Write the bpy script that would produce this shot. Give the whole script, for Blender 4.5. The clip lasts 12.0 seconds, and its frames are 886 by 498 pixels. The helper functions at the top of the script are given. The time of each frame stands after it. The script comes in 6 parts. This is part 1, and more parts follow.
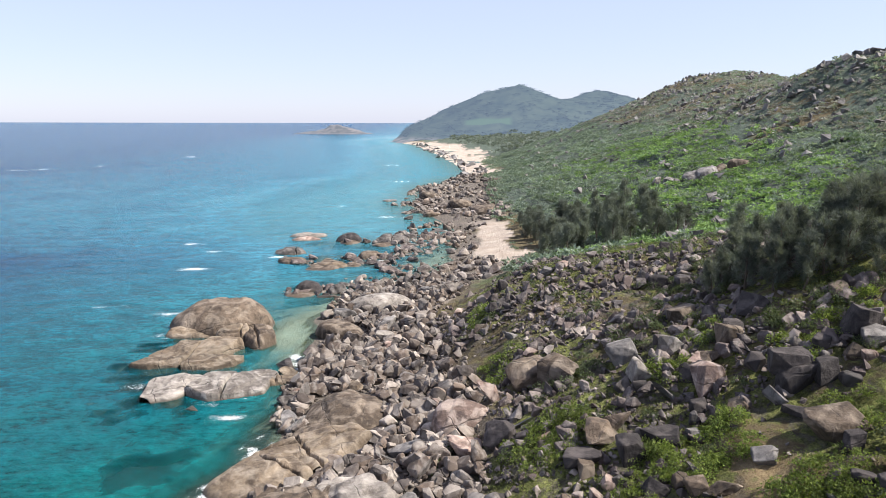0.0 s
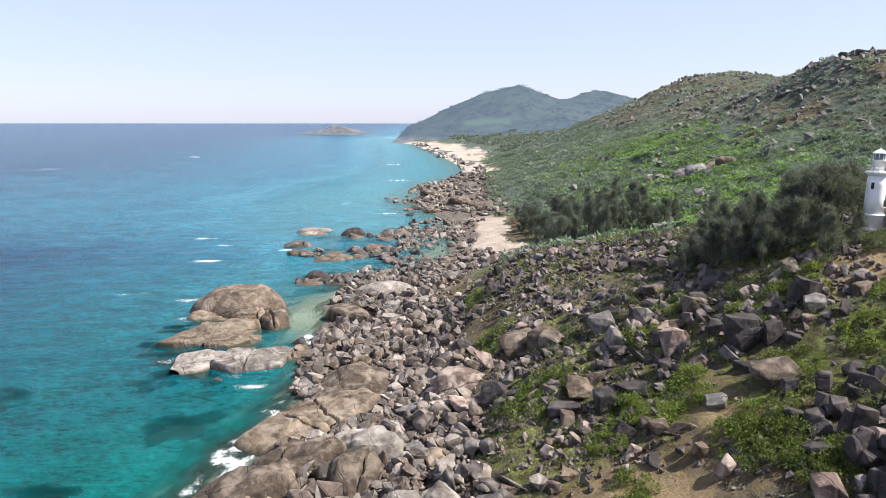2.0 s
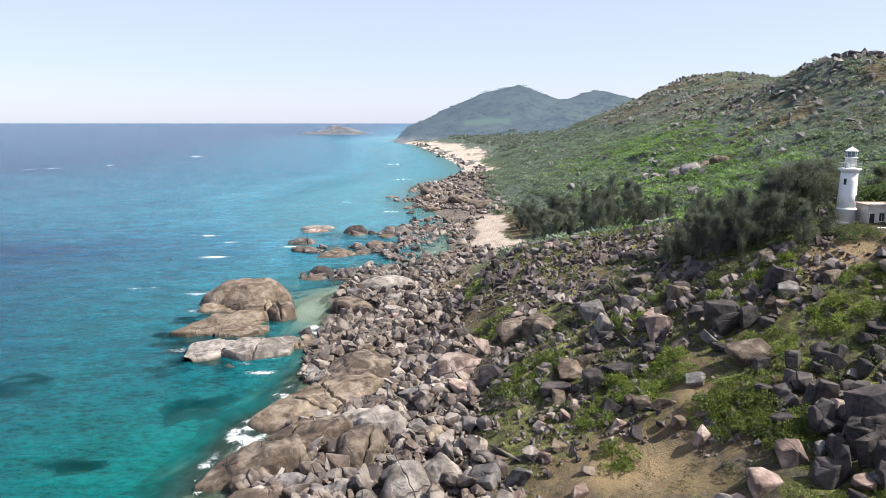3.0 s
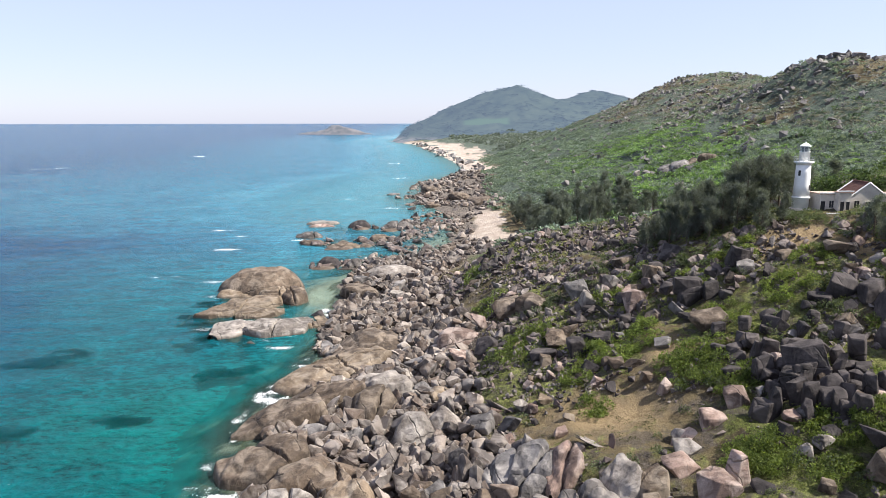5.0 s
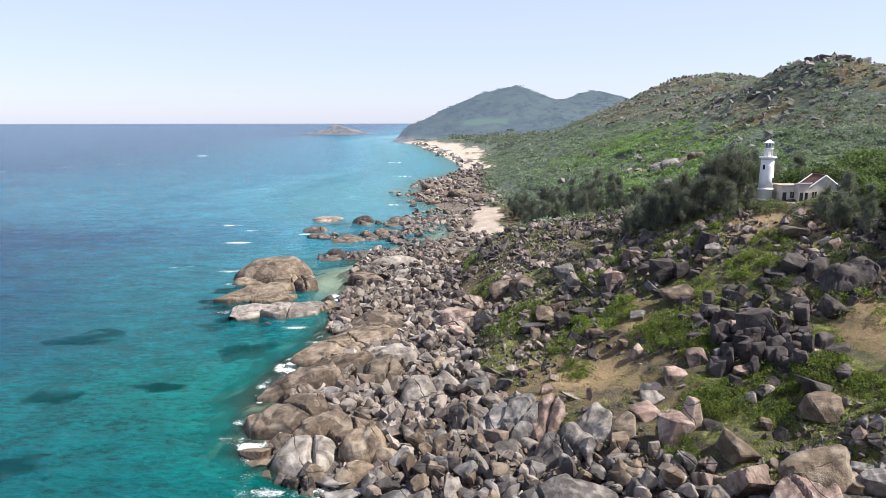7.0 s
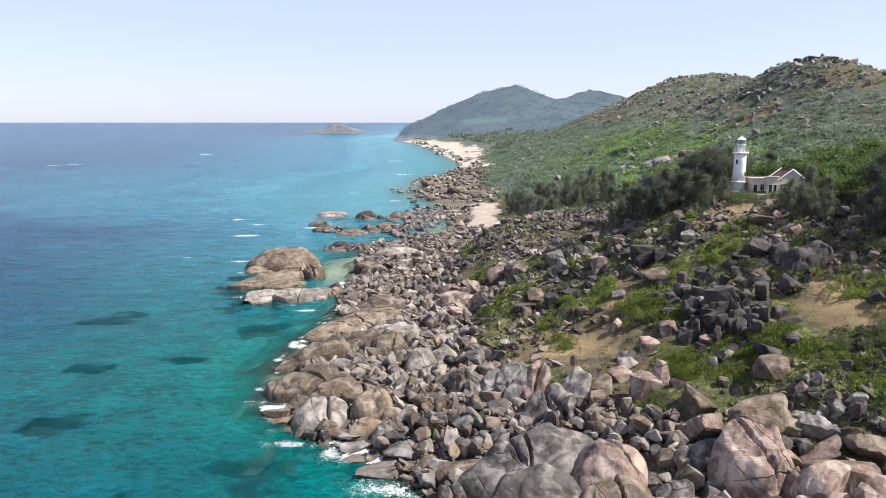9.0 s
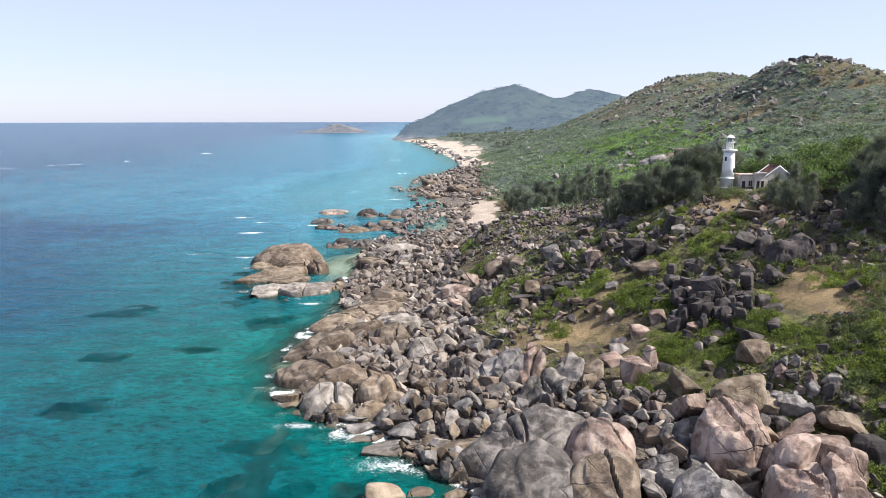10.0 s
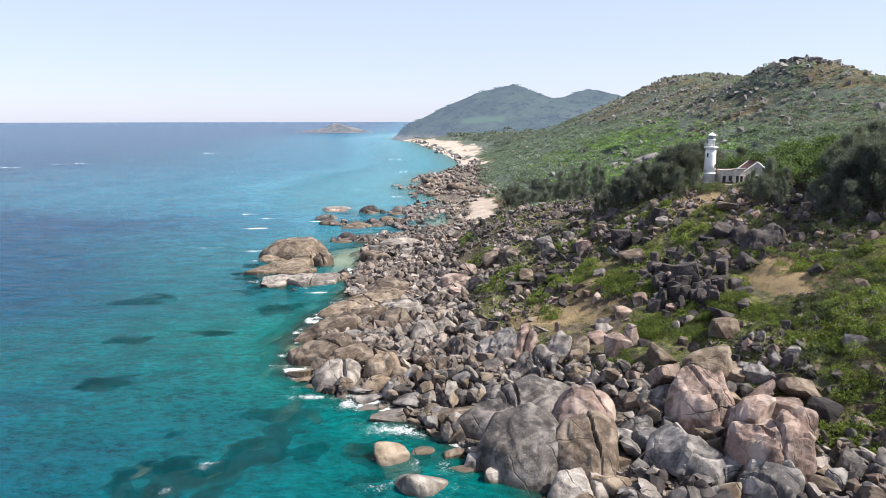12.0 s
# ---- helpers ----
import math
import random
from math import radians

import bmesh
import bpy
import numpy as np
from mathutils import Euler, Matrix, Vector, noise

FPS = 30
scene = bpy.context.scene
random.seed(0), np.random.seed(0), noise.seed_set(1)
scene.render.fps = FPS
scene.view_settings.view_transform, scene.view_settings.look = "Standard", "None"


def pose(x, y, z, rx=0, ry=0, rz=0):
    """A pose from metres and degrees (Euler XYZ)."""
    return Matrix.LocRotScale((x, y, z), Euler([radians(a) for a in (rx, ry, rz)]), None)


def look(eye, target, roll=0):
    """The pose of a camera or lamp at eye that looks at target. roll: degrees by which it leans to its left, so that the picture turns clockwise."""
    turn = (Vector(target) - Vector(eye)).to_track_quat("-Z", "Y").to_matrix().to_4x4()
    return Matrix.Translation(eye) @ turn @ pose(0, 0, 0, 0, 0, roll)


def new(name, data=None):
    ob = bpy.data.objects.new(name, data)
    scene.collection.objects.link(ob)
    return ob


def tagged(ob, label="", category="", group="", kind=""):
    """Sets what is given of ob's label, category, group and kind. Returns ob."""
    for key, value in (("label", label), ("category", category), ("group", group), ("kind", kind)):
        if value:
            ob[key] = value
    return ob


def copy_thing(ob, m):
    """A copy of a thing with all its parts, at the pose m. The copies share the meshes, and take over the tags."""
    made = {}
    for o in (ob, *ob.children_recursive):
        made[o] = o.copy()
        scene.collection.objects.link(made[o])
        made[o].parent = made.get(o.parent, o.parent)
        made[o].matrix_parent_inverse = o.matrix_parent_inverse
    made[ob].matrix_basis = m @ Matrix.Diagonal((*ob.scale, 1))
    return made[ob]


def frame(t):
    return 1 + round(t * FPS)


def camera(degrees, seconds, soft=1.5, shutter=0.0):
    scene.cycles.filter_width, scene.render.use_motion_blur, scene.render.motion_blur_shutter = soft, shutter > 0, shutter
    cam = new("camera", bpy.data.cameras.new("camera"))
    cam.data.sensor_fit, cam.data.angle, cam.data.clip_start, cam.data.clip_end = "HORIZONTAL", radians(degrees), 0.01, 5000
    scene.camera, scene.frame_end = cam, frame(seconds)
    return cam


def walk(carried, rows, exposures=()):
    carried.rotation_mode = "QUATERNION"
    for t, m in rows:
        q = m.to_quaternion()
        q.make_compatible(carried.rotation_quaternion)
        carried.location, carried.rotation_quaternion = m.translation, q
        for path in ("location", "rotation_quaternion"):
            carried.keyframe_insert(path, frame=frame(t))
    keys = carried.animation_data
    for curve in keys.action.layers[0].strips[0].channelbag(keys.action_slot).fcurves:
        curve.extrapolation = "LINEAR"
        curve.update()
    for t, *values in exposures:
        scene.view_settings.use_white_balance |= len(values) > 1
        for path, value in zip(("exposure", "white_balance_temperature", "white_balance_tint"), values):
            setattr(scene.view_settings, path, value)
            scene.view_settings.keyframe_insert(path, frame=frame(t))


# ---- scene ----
cam = camera(66.0, 12.0, soft=0.8)
PATH = [
    (0, (-1.105, -7.688, 55.229), (-1.189, -5.724, 54.857), 0.1),
    (0.5, (-0.914, -11.088, 55.127), (-0.999, -9.125, 54.755), 0.1),
    (1, (-0.792, -14.803, 55.016), (-0.877, -12.839, 54.644), 0.0),
    (1.5, (-0.695, -18.696, 54.955), (-0.78, -16.732, 54.583), 0.0),
    (2, (-0.607, -22.625, 54.938), (-0.691, -20.662, 54.567), 0.0),
    (2.5, (-0.429, -26.665, 54.878), (-0.514, -24.701, 54.508), 0.0),
    (3, (-0.254, -30.687, 54.954), (-0.338, -28.724, 54.583), -0.0),
    (5, (0.03, -47.238, 54.795), (-0.052, -45.274, 54.424), -0.1),
    (5.5, (0.19, -51.38, 54.777), (0.107, -49.417, 54.406), -0.0),
    (6, (0.235, -55.503, 54.714), (0.153, -53.539, 54.344), -0.0),
    (6.5, (0.342, -59.483, 54.692), (0.261, -57.519, 54.322), -0.1),
    (7, (0.39, -63.578, 54.679), (0.309, -61.614, 54.308), -0.1),
    (9, (0.814, -78.27, 54.385), (0.735, -76.307, 54.012), -0.0),
    (9.5, (0.886, -81.707, 54.371), (0.807, -79.744, 53.997), -0.1),
    (10, (0.9, -85.14, 54.346), (0.822, -83.176, 53.971), -0.1),
    (10.5, (0.946, -88.42, 54.338), (0.869, -86.457, 53.963), -0.1),
    (11, (1.103, -91.466, 54.29), (1.026, -89.503, 53.915), -0.1),
    (11.5, (1.161, -94.518, 54.223), (1.084, -92.555, 53.848), -0.1),
    (12, (1.231, -97.489, 54.107), (1.155, -95.526, 53.732), -0.1),
]
walk(cam, [(t, look(eye, target, roll)) for t, eye, target, roll in PATH])

# ---- world, sun, exposure ----
SUN_ELEVATION, SUN_AZIMUTH = 50.0, 98.0      # degrees; azimuth clockwise from +y
world = bpy.data.worlds.new("sky")
scene.world = world
world.use_nodes = True
wn = world.node_tree
sky = wn.nodes.new("ShaderNodeTexSky")
sky.sky_type = "NISHITA"
sky.sun_disc = False
sky.sun_elevation, sky.sun_rotation = radians(SUN_ELEVATION), radians(SUN_AZIMUTH)
sky.air_density, sky.dust_density, sky.ozone_density = 1.0, 0.4, 2.0
wn.nodes["Background"].inputs["Strength"].default_value = 0.066
haze = wn.nodes.new("ShaderNodeMix")
haze.data_type = "RGBA"
haze.inputs[0].default_value = 0.55
haze.inputs[7].default_value = (6.75, 7.3, 10.0, 1)
wn.links.new(sky.outputs["Color"], haze.inputs[6])
wn.links.new(haze.outputs[2], wn.nodes["Background"].inputs["Color"])

sun_data = bpy.data.lights.new("sun", "SUN")
sun_data.energy, sun_data.angle, sun_data.color = 5.0, radians(0.6), (1.0, 0.95, 0.87)
sun = new("sun", sun_data)
_e, _a = radians(SUN_ELEVATION), radians(SUN_AZIMUTH)
sun.matrix_world = look((math.sin(_a) * math.cos(_e) * 100, math.cos(_a) * math.cos(_e) * 100, math.sin(_e) * 100), (0, 0, 0))
scene.view_settings.exposure = 1.0


# ---- materials ----
class Nodes:
    """Short way to write a node material."""

    def __init__(self, name):
        self.mat = bpy.data.materials.new(name)
        self.mat.use_nodes = True
        self.tree = self.mat.node_tree
        self.shader = self.tree.nodes["Principled BSDF"]
        self.out = self.tree.nodes["Material Output"]

    def put(self, socket, value):
        if isinstance(value, bpy.types.NodeSocket):
            self.tree.links.new(value, socket)
        else:
            socket.default_value = value

    def node(self, kind, **inputs):
        n = self.tree.nodes.new(kind)
        for key, value in inputs.items():
            self.put(n.inputs[key.replace("_", " ")], value)
        return n

    def place(self):
        return self.tree.nodes.new("ShaderNodeNewGeometry").outputs["Position"]

    def noise(self, scale, detail=4.0, rough=0.55, at=None, warp=0.0):
        n = self.node("ShaderNodeTexNoise", Vector=at or self.place(), Scale=scale, Detail=detail, Roughness=rough, Distortion=warp)
        return n.outputs["Fac"]

    def cells(self, scale, at=None, edge=False):
        n = self.tree.nodes.new("ShaderNodeTexVoronoi")
        if edge:
            n.feature = "DISTANCE_TO_EDGE"
        self.put(n.inputs["Vector"], at or self.place())
        n.inputs["Scale"].default_value = scale
        return n.outputs["Distance"]

    def noise_place(self, where):
        """The place, shaken a little, so that facets keep no straight cell walls."""
        n = self.node("ShaderNodeTexNoise", Vector=where, Scale=0.6, Detail=4.0)
        return self.mix(0.35, where, n.outputs["Color"], "ADD")

    def ramp(self, fac, *stops):
        n = self.tree.nodes.new("ShaderNodeValToRGB")
        self.put(n.inputs["Fac"], fac)
        while len(n.color_ramp.elements) < len(stops):
            n.color_ramp.elements.new(0.5)
        for element, (at, colour) in zip(n.color_ramp.elements, stops):
            element.position = at
            element.color = (*colour, 1) if isinstance(colour, tuple) else (colour, colour, colour, 1)
        return n.outputs["Color"]

    def mix(self, fac, a, b, how="MIX"):
        n = self.tree.nodes.new("ShaderNodeMix")
        n.data_type, n.blend_type = "RGBA", how
        self.put(n.inputs[0], fac)
        self.put(n.inputs[6], a if not isinstance(a, tuple) else (*a, 1))
        self.put(n.inputs[7], b if not isinstance(b, tuple) else (*b, 1))
        return n.outputs[2]

    def math(self, how, a, b=0.0):
        n = self.tree.nodes.new("ShaderNodeMath")
        n.operation = how
        self.put(n.inputs[0], a)
        self.put(n.inputs[1], b)
        return n.outputs[0]

    def span(self, value, lo, hi, a=0.0, b=1.0):
        n = self.node("ShaderNodeMapRange", Value=value, From_Min=lo, From_Max=hi, To_Min=a, To_Max=b)
        return n.outputs["Result"]

    def joint(self, across, per_metre):
        """Thin straight cracks across one direction, broken off here and there."""
        d = self.node("ShaderNodeVectorMath")
        d.operation = "DOT_PRODUCT"
        self.put(d.inputs[0], self.place())
        d.inputs[1].default_value = across
        line = self.math("ADD", self.math("MULTIPLY", d.outputs["Value"], per_metre), self.math("MULTIPLY", self.noise(0.18, 4), 0.5))
        off = self.math("ABSOLUTE", self.math("SUBTRACT", self.math("FRACT", line), 0.5))
        gate = self.ramp(self.noise(0.12, 2), (0.52, 0.0), (0.60, 1.0))
        return self.math("MULTIPLY", self.span(off, 0.004, 0.022, 1.0, 0.0), gate)

    def attr(self, name):
        n = self.tree.nodes.new("ShaderNodeAttribute")
        n.attribute_name = name
        return n.outputs["Fac"]

    def axis(self, n):
        s = self.node("ShaderNodeSeparateXYZ", Vector=self.place())
        return s.outputs[n]

    def island(self):
        return self.tree.nodes.new("ShaderNodeNewGeometry").outputs["Random Per Island"]

    def each(self):
        return self.tree.nodes.new("ShaderNodeObjectInfo").outputs["Random"]

    def bump(self, height, strength, distance):
        n = self.node("ShaderNodeBump", Strength=strength, Distance=distance, Height=height)
        self.put(self.shader.inputs["Normal"], n.outputs["Normal"])

    def done(self, colour, rough=0.9, spec=0.3):
        self.put(self.shader.inputs["Base Color"], colour if not isinstance(colour, tuple) else (*colour, 1))
        self.put(self.shader.inputs["Roughness"], rough)
        self.put(self.shader.inputs["Specular IOR Level"], spec)
        return self.mat


def granite(name, base, light, dark, per_island=()):
    """Weathered granite: blotched, streaked dark by runoff, bleached in places, stained at the tide line."""
    n = Nodes(name)
    if per_island:
        tone = n.ramp(n.island(), *per_island)
        shade = n.mix(0.55, tone, dark)
        pale_tone = n.mix(0.5, tone, light)
    else:
        lift = n.ramp(n.each(), (0.0, 0.65), (1.0, 1.25))
        tone, shade, pale_tone = n.mix(1.0, base, lift, "MULTIPLY"), dark, light
    where = n.place()
    blotch = n.noise(0.38, 6, 0.6, at=where, warp=0.7)
    c = n.mix(n.ramp(blotch, (0.38, 0.75), (0.54, 0.0)), tone, shade)
    streak = n.tree.nodes.new("ShaderNodeMapping")
    n.put(streak.inputs["Vector"], where)
    streak.inputs["Scale"].default_value = (1.0, 1.0, 0.16)
    stain = n.ramp(n.noise(1.2, 6, 0.68, at=streak.outputs["Vector"]), (0.52, 0.0), (0.70, 0.65))
    c = n.mix(stain, c, shade)
    pale = n.ramp(n.noise(0.3, 5, 0.55, at=where, warp=0.8), (0.47, 0.0), (0.64, 0.7))
    c = n.mix(pale, c, pale_tone)
    runoff = n.ramp(n.noise(0.9, 5, 0.6, at=streak.outputs["Vector"], warp=0.4), (0.57, 0.0), (0.68, 0.4))
    c = n.mix(runoff, c, pale_tone)
    grain = n.noise(7.0, 4, 0.75, at=where)
    broad = n.noise(0.07, 4, 0.6, at=where)
    c = n.mix(0.7, c, n.ramp(broad, (0.35, 0.65), (0.65, 1.25)), "MULTIPLY")
    c = n.mix(0.4, c, n.ramp(grain, (0.28, 0.5), (0.72, 1.3)), "MULTIPLY")
    wet = n.span(n.math("ADD", n.axis(2), n.span(n.noise(0.5, 3), 0, 1, -0.6, 0.6)), 0.1, 0.8, 1.0, 0.0)
    c = n.mix(n.math("MULTIPLY", wet, 0.7), c, (0.085, 0.065, 0.045))
    crack = n.math("MAXIMUM", n.joint((0.86, 0.33, 0.38), 0.17), n.joint((-0.20, 0.35, 0.91), 0.13))
    c = n.mix(n.math("MULTIPLY", crack, 0.55), c, (0.035, 0.028, 0.025))
    facet = n.math("ADD", n.math("MULTIPLY", n.cells(0.9, at=n.noise_place(where)), 0.55), n.math("MULTIPLY", n.cells(0.35, at=n.noise_place(where)), 0.8))
    height = n.math("ADD", n.math("ADD", n.noise(1.6, 9, 0.68, at=where), facet), n.math("MULTIPLY", crack, -0.9))
    n.bump(height, 0.65, 0.4)
    return n.done(c, n.span(wet, 0, 1, 0.85, 0.45), 0.3)


MAT_RUBBLE = granite("granite_rubble", (0.3, 0.26, 0.23), (0.46, 0.41, 0.365), (0.085, 0.068, 0.06),
                     ((0.0, (0.032, 0.026, 0.023)), (0.2, (0.125, 0.09, 0.068)), (0.35, (0.04, 0.035, 0.034)), (0.5, (0.18, 0.132, 0.10)), (0.65, (0.06, 0.05, 0.046)), (0.8, (0.34, 0.285, 0.24)), (0.9, (0.105, 0.093, 0.087)), (1.0, (0.07, 0.052, 0.043))))
MAT_SLOPE_ROCK = granite("slope_granite", (0.17, 0.145, 0.137), (0.42, 0.37, 0.335), (0.05, 0.043, 0.041),
                         ((0.0, (0.034, 0.028, 0.028)), (0.3, (0.092, 0.068, 0.063)), (0.55, (0.062, 0.056, 0.055)), (0.85, (0.15, 0.11, 0.095)), (1.0, (0.28, 0.24, 0.21))))


MAT_HILL_ROCK = granite("hill_granite", (0.173, 0.158, 0.151), (0.331, 0.31, 0.288), (0.079, 0.072, 0.071),
                        ((0.0, (0.09, 0.08, 0.076)), (0.5, (0.16, 0.145, 0.14)), (0.85, (0.23, 0.212, 0.2)), (1.0, (0.34, 0.32, 0.295))))


def soil():
    n = Nodes("slope_soil")
    mid, fine, pebble = n.noise(0.35, 5, 0.65), n.noise(3.0, 5, 0.7), n.noise(1.6, 8, 0.8)
    earth = n.mix(n.ramp(mid, (0.35, 0.0), (0.65, 1.0)), (0.08, 0.063, 0.038), (0.17, 0.137, 0.076))
    earth = n.mix(n.attr("bare"), earth, n.mix(n.ramp(fine, (0.35, 0.0), (0.65, 1.0)), (0.25, 0.172, 0.098), (0.38, 0.29, 0.165)))
    grass = n.mix(n.ramp(fine, (0.3, 0.0), (0.7, 1.0)), (0.068, 0.08, 0.028), (0.205, 0.21, 0.072))
    clump = n.noise(0.14, 5, 0.7, warp=0.8)
    grass = n.mix(0.85, grass, n.ramp(clump, (0.32, 0.45), (0.5, 1.0), (0.68, 1.7)), "MULTIPLY")
    grass = n.mix(0.8, grass, n.ramp(n.noise(0.45, 6, 0.75), (0.36, 0.3), (0.5, 0.9), (0.64, 1.7)), "MULTIPLY")
    # hill heath coloured dark like shade between bushes, with a bluish haze tint
    heath_shade = n.mix(n.ramp(n.noise(0.3, 6, 0.75), (0.38, 0.0), (0.6, 1.0)), (0.052, 0.07, 0.056), (0.115, 0.14, 0.108))
    grass = n.mix(n.span(n.axis(1), 175, 225), grass, heath_shade)
    cover = n.math("ADD", n.attr("green"), n.span(mid, 0.3, 0.7, -0.45, 0.45))
    c = n.mix(n.ramp(cover, (0.25, 0.0), (0.55, 1.0)), earth, grass)
    stones = n.mix(n.ramp(pebble, (0.38, 0.0), (0.62, 1.0)), (0.05, 0.043, 0.038), (0.23, 0.195, 0.165))
    scree = n.math("MULTIPLY", n.ramp(n.noise(0.28, 5, 0.7, warp=0.5), (0.47, 0.0), (0.58, 0.85)), n.span(n.axis(1), 170, 210, 1.0, 0.25))
    c = n.mix(n.math("MULTIPLY", scree, n.math("SUBTRACT", 1.0, n.attr("bare"))), c, n.mix(0.5, stones, (0.05, 0.045, 0.04)))
    c = n.mix(n.attr("stony"), c, stones)
    c = n.mix(n.attr("sand"), c, n.mix(n.ramp(n.noise(0.12, 4), (0.35, 0.0), (0.7, 1.0)), (0.35, 0.285, 0.235), (0.48, 0.41, 0.345)))
    c = n.mix(n.attr("reef"), c, n.mix(n.ramp(pebble, (0.4, 0.0), (0.6, 1.0)), (0.014, 0.02, 0.024), (0.05, 0.052, 0.056)))
    c = n.mix(0.5, c, n.ramp(n.noise(6.0, 4, 0.75), (0.25, 0.5), (0.75, 1.4)), "MULTIPLY")
    n.bump(n.math("ADD", fine, n.math("MULTIPLY", pebble, 1.5)), 0.9, 0.5)
    return n.done(c, 0.95, 0.1)


MAT_SOIL = soil()


def far_slope():
    """Headland 2 km off, a distant backdrop; its haze is a faint blue emission."""
    n = Nodes("hazed_headland_cover")
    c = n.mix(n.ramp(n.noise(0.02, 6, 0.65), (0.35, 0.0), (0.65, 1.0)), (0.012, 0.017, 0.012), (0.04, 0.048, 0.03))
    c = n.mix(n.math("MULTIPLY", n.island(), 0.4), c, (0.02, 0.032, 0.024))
    field = n.math("MULTIPLY", n.math("MULTIPLY", n.span(n.axis(0), -26, -16), n.span(n.axis(0), 92, 104, 1.0, 0.0)), n.math("MULTIPLY", n.span(n.axis(1), 1776, 1782), n.span(n.axis(1), 1812, 1822, 1.0, 0.0)))
    c = n.mix(field, c, (0.036, 0.058, 0.03))
    cliff = n.math("MULTIPLY", n.span(n.axis(2), 5, 14, 1.0, 0.0), n.ramp(n.noise(0.05, 4), (0.4, 0.0), (0.55, 1.0)))
    c = n.mix(cliff, c, (0.13, 0.11, 0.095))
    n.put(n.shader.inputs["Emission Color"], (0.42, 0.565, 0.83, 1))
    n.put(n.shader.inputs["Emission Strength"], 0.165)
    return n.done(c, 1.0, 0.0)


MAT_FAR = far_slope()


def far_rock():
    """Islet over 2 km off, its haze likewise put in as blue emission."""
    n = Nodes("hazed_islet_rock")
    c = n.mix(n.ramp(n.noise(0.04, 6, 0.65), (0.4, 0.0), (0.6, 1.0)), (0.05, 0.042, 0.04), (0.13, 0.11, 0.105))
    n.put(n.shader.inputs["Emission Color"], (0.42, 0.62, 0.82, 1))
    n.put(n.shader.inputs["Emission Strength"], 0.13)
    return n.done(c, 1.0, 0.0)


MAT_ISLET = far_rock()


def water():
    n = Nodes("sea_water")
    depth = n.attr("depth")
    wander = n.math("MULTIPLY", n.attr("open_depth"), n.span(n.noise(0.02, 4, 0.6), 0.2, 0.8, 0.7, 1.35))
    deep = n.span(wander, 0.0, 30.0)
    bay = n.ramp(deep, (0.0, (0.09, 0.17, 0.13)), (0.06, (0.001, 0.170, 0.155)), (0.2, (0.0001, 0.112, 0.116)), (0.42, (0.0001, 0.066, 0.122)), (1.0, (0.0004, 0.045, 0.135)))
    # far water paler and bluer: haze and sky reflection put into its colour
    hazed_offing = n.ramp(deep, (0.0, (0.09, 0.19, 0.18)), (0.06, (0.075, 0.285, 0.37)), (0.2, (0.022, 0.145, 0.225)), (0.42, (0.006, 0.054, 0.124)), (1.0, (0.006, 0.054, 0.150)))
    body = n.mix(n.math("MAXIMUM", n.span(n.axis(1), 70, 260), n.span(n.attr("open_depth"), 9.0, 24.0)), bay, hazed_offing)
    wave = n.tree.nodes.new("ShaderNodeMapping")
    n.put(wave.inputs["Vector"], n.place())
    wave.inputs["Rotation"].default_value = (0, 0, radians(-14))
    wave.inputs["Scale"].default_value = (0.55, 1.0, 1.0)
    at = wave.outputs["Vector"]
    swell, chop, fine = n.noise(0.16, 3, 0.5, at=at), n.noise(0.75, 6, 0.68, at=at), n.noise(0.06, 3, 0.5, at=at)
    # ripple light and dark multiplied into the body colour, after the chop and swell
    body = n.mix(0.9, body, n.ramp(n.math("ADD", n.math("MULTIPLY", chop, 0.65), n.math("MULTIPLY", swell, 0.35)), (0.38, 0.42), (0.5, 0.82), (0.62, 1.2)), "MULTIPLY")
    froth = n.math("ADD", n.attr("foam"), n.span(n.noise(1.3, 8, 0.75, warp=2.2), 0.25, 0.75, -1.45, 0.35))
    white = n.ramp(froth, (0.06, 0.0), (0.5, 0.95))
    n.bump(n.math("ADD", n.math("ADD", n.math("MULTIPLY", swell, 2.4), n.math("MULTIPLY", chop, 1.3)), n.math("MULTIPLY", fine, 2.4)), 1.0, 1.15)
    n.done(n.mix(white, body, (0.8, 0.82, 0.82)), n.span(white, 0, 1, 0.16, 0.9), 0.045)
    n.shader.inputs["IOR"].default_value = 1.33
    clear = n.node("ShaderNodeBsdfTransparent", Color=(0.80, 0.95, 0.90, 1))
    both = n.tree.nodes.new("ShaderNodeMixShader")
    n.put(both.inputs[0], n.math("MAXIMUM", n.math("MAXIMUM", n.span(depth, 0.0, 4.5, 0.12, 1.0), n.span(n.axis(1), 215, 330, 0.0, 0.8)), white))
    n.put(both.inputs[1], clear.outputs[0])
    n.put(both.inputs[2], n.shader.outputs[0])
    n.put(n.out.inputs["Surface"], both.outputs[0])
    return n.mat


MAT_WATER = water()


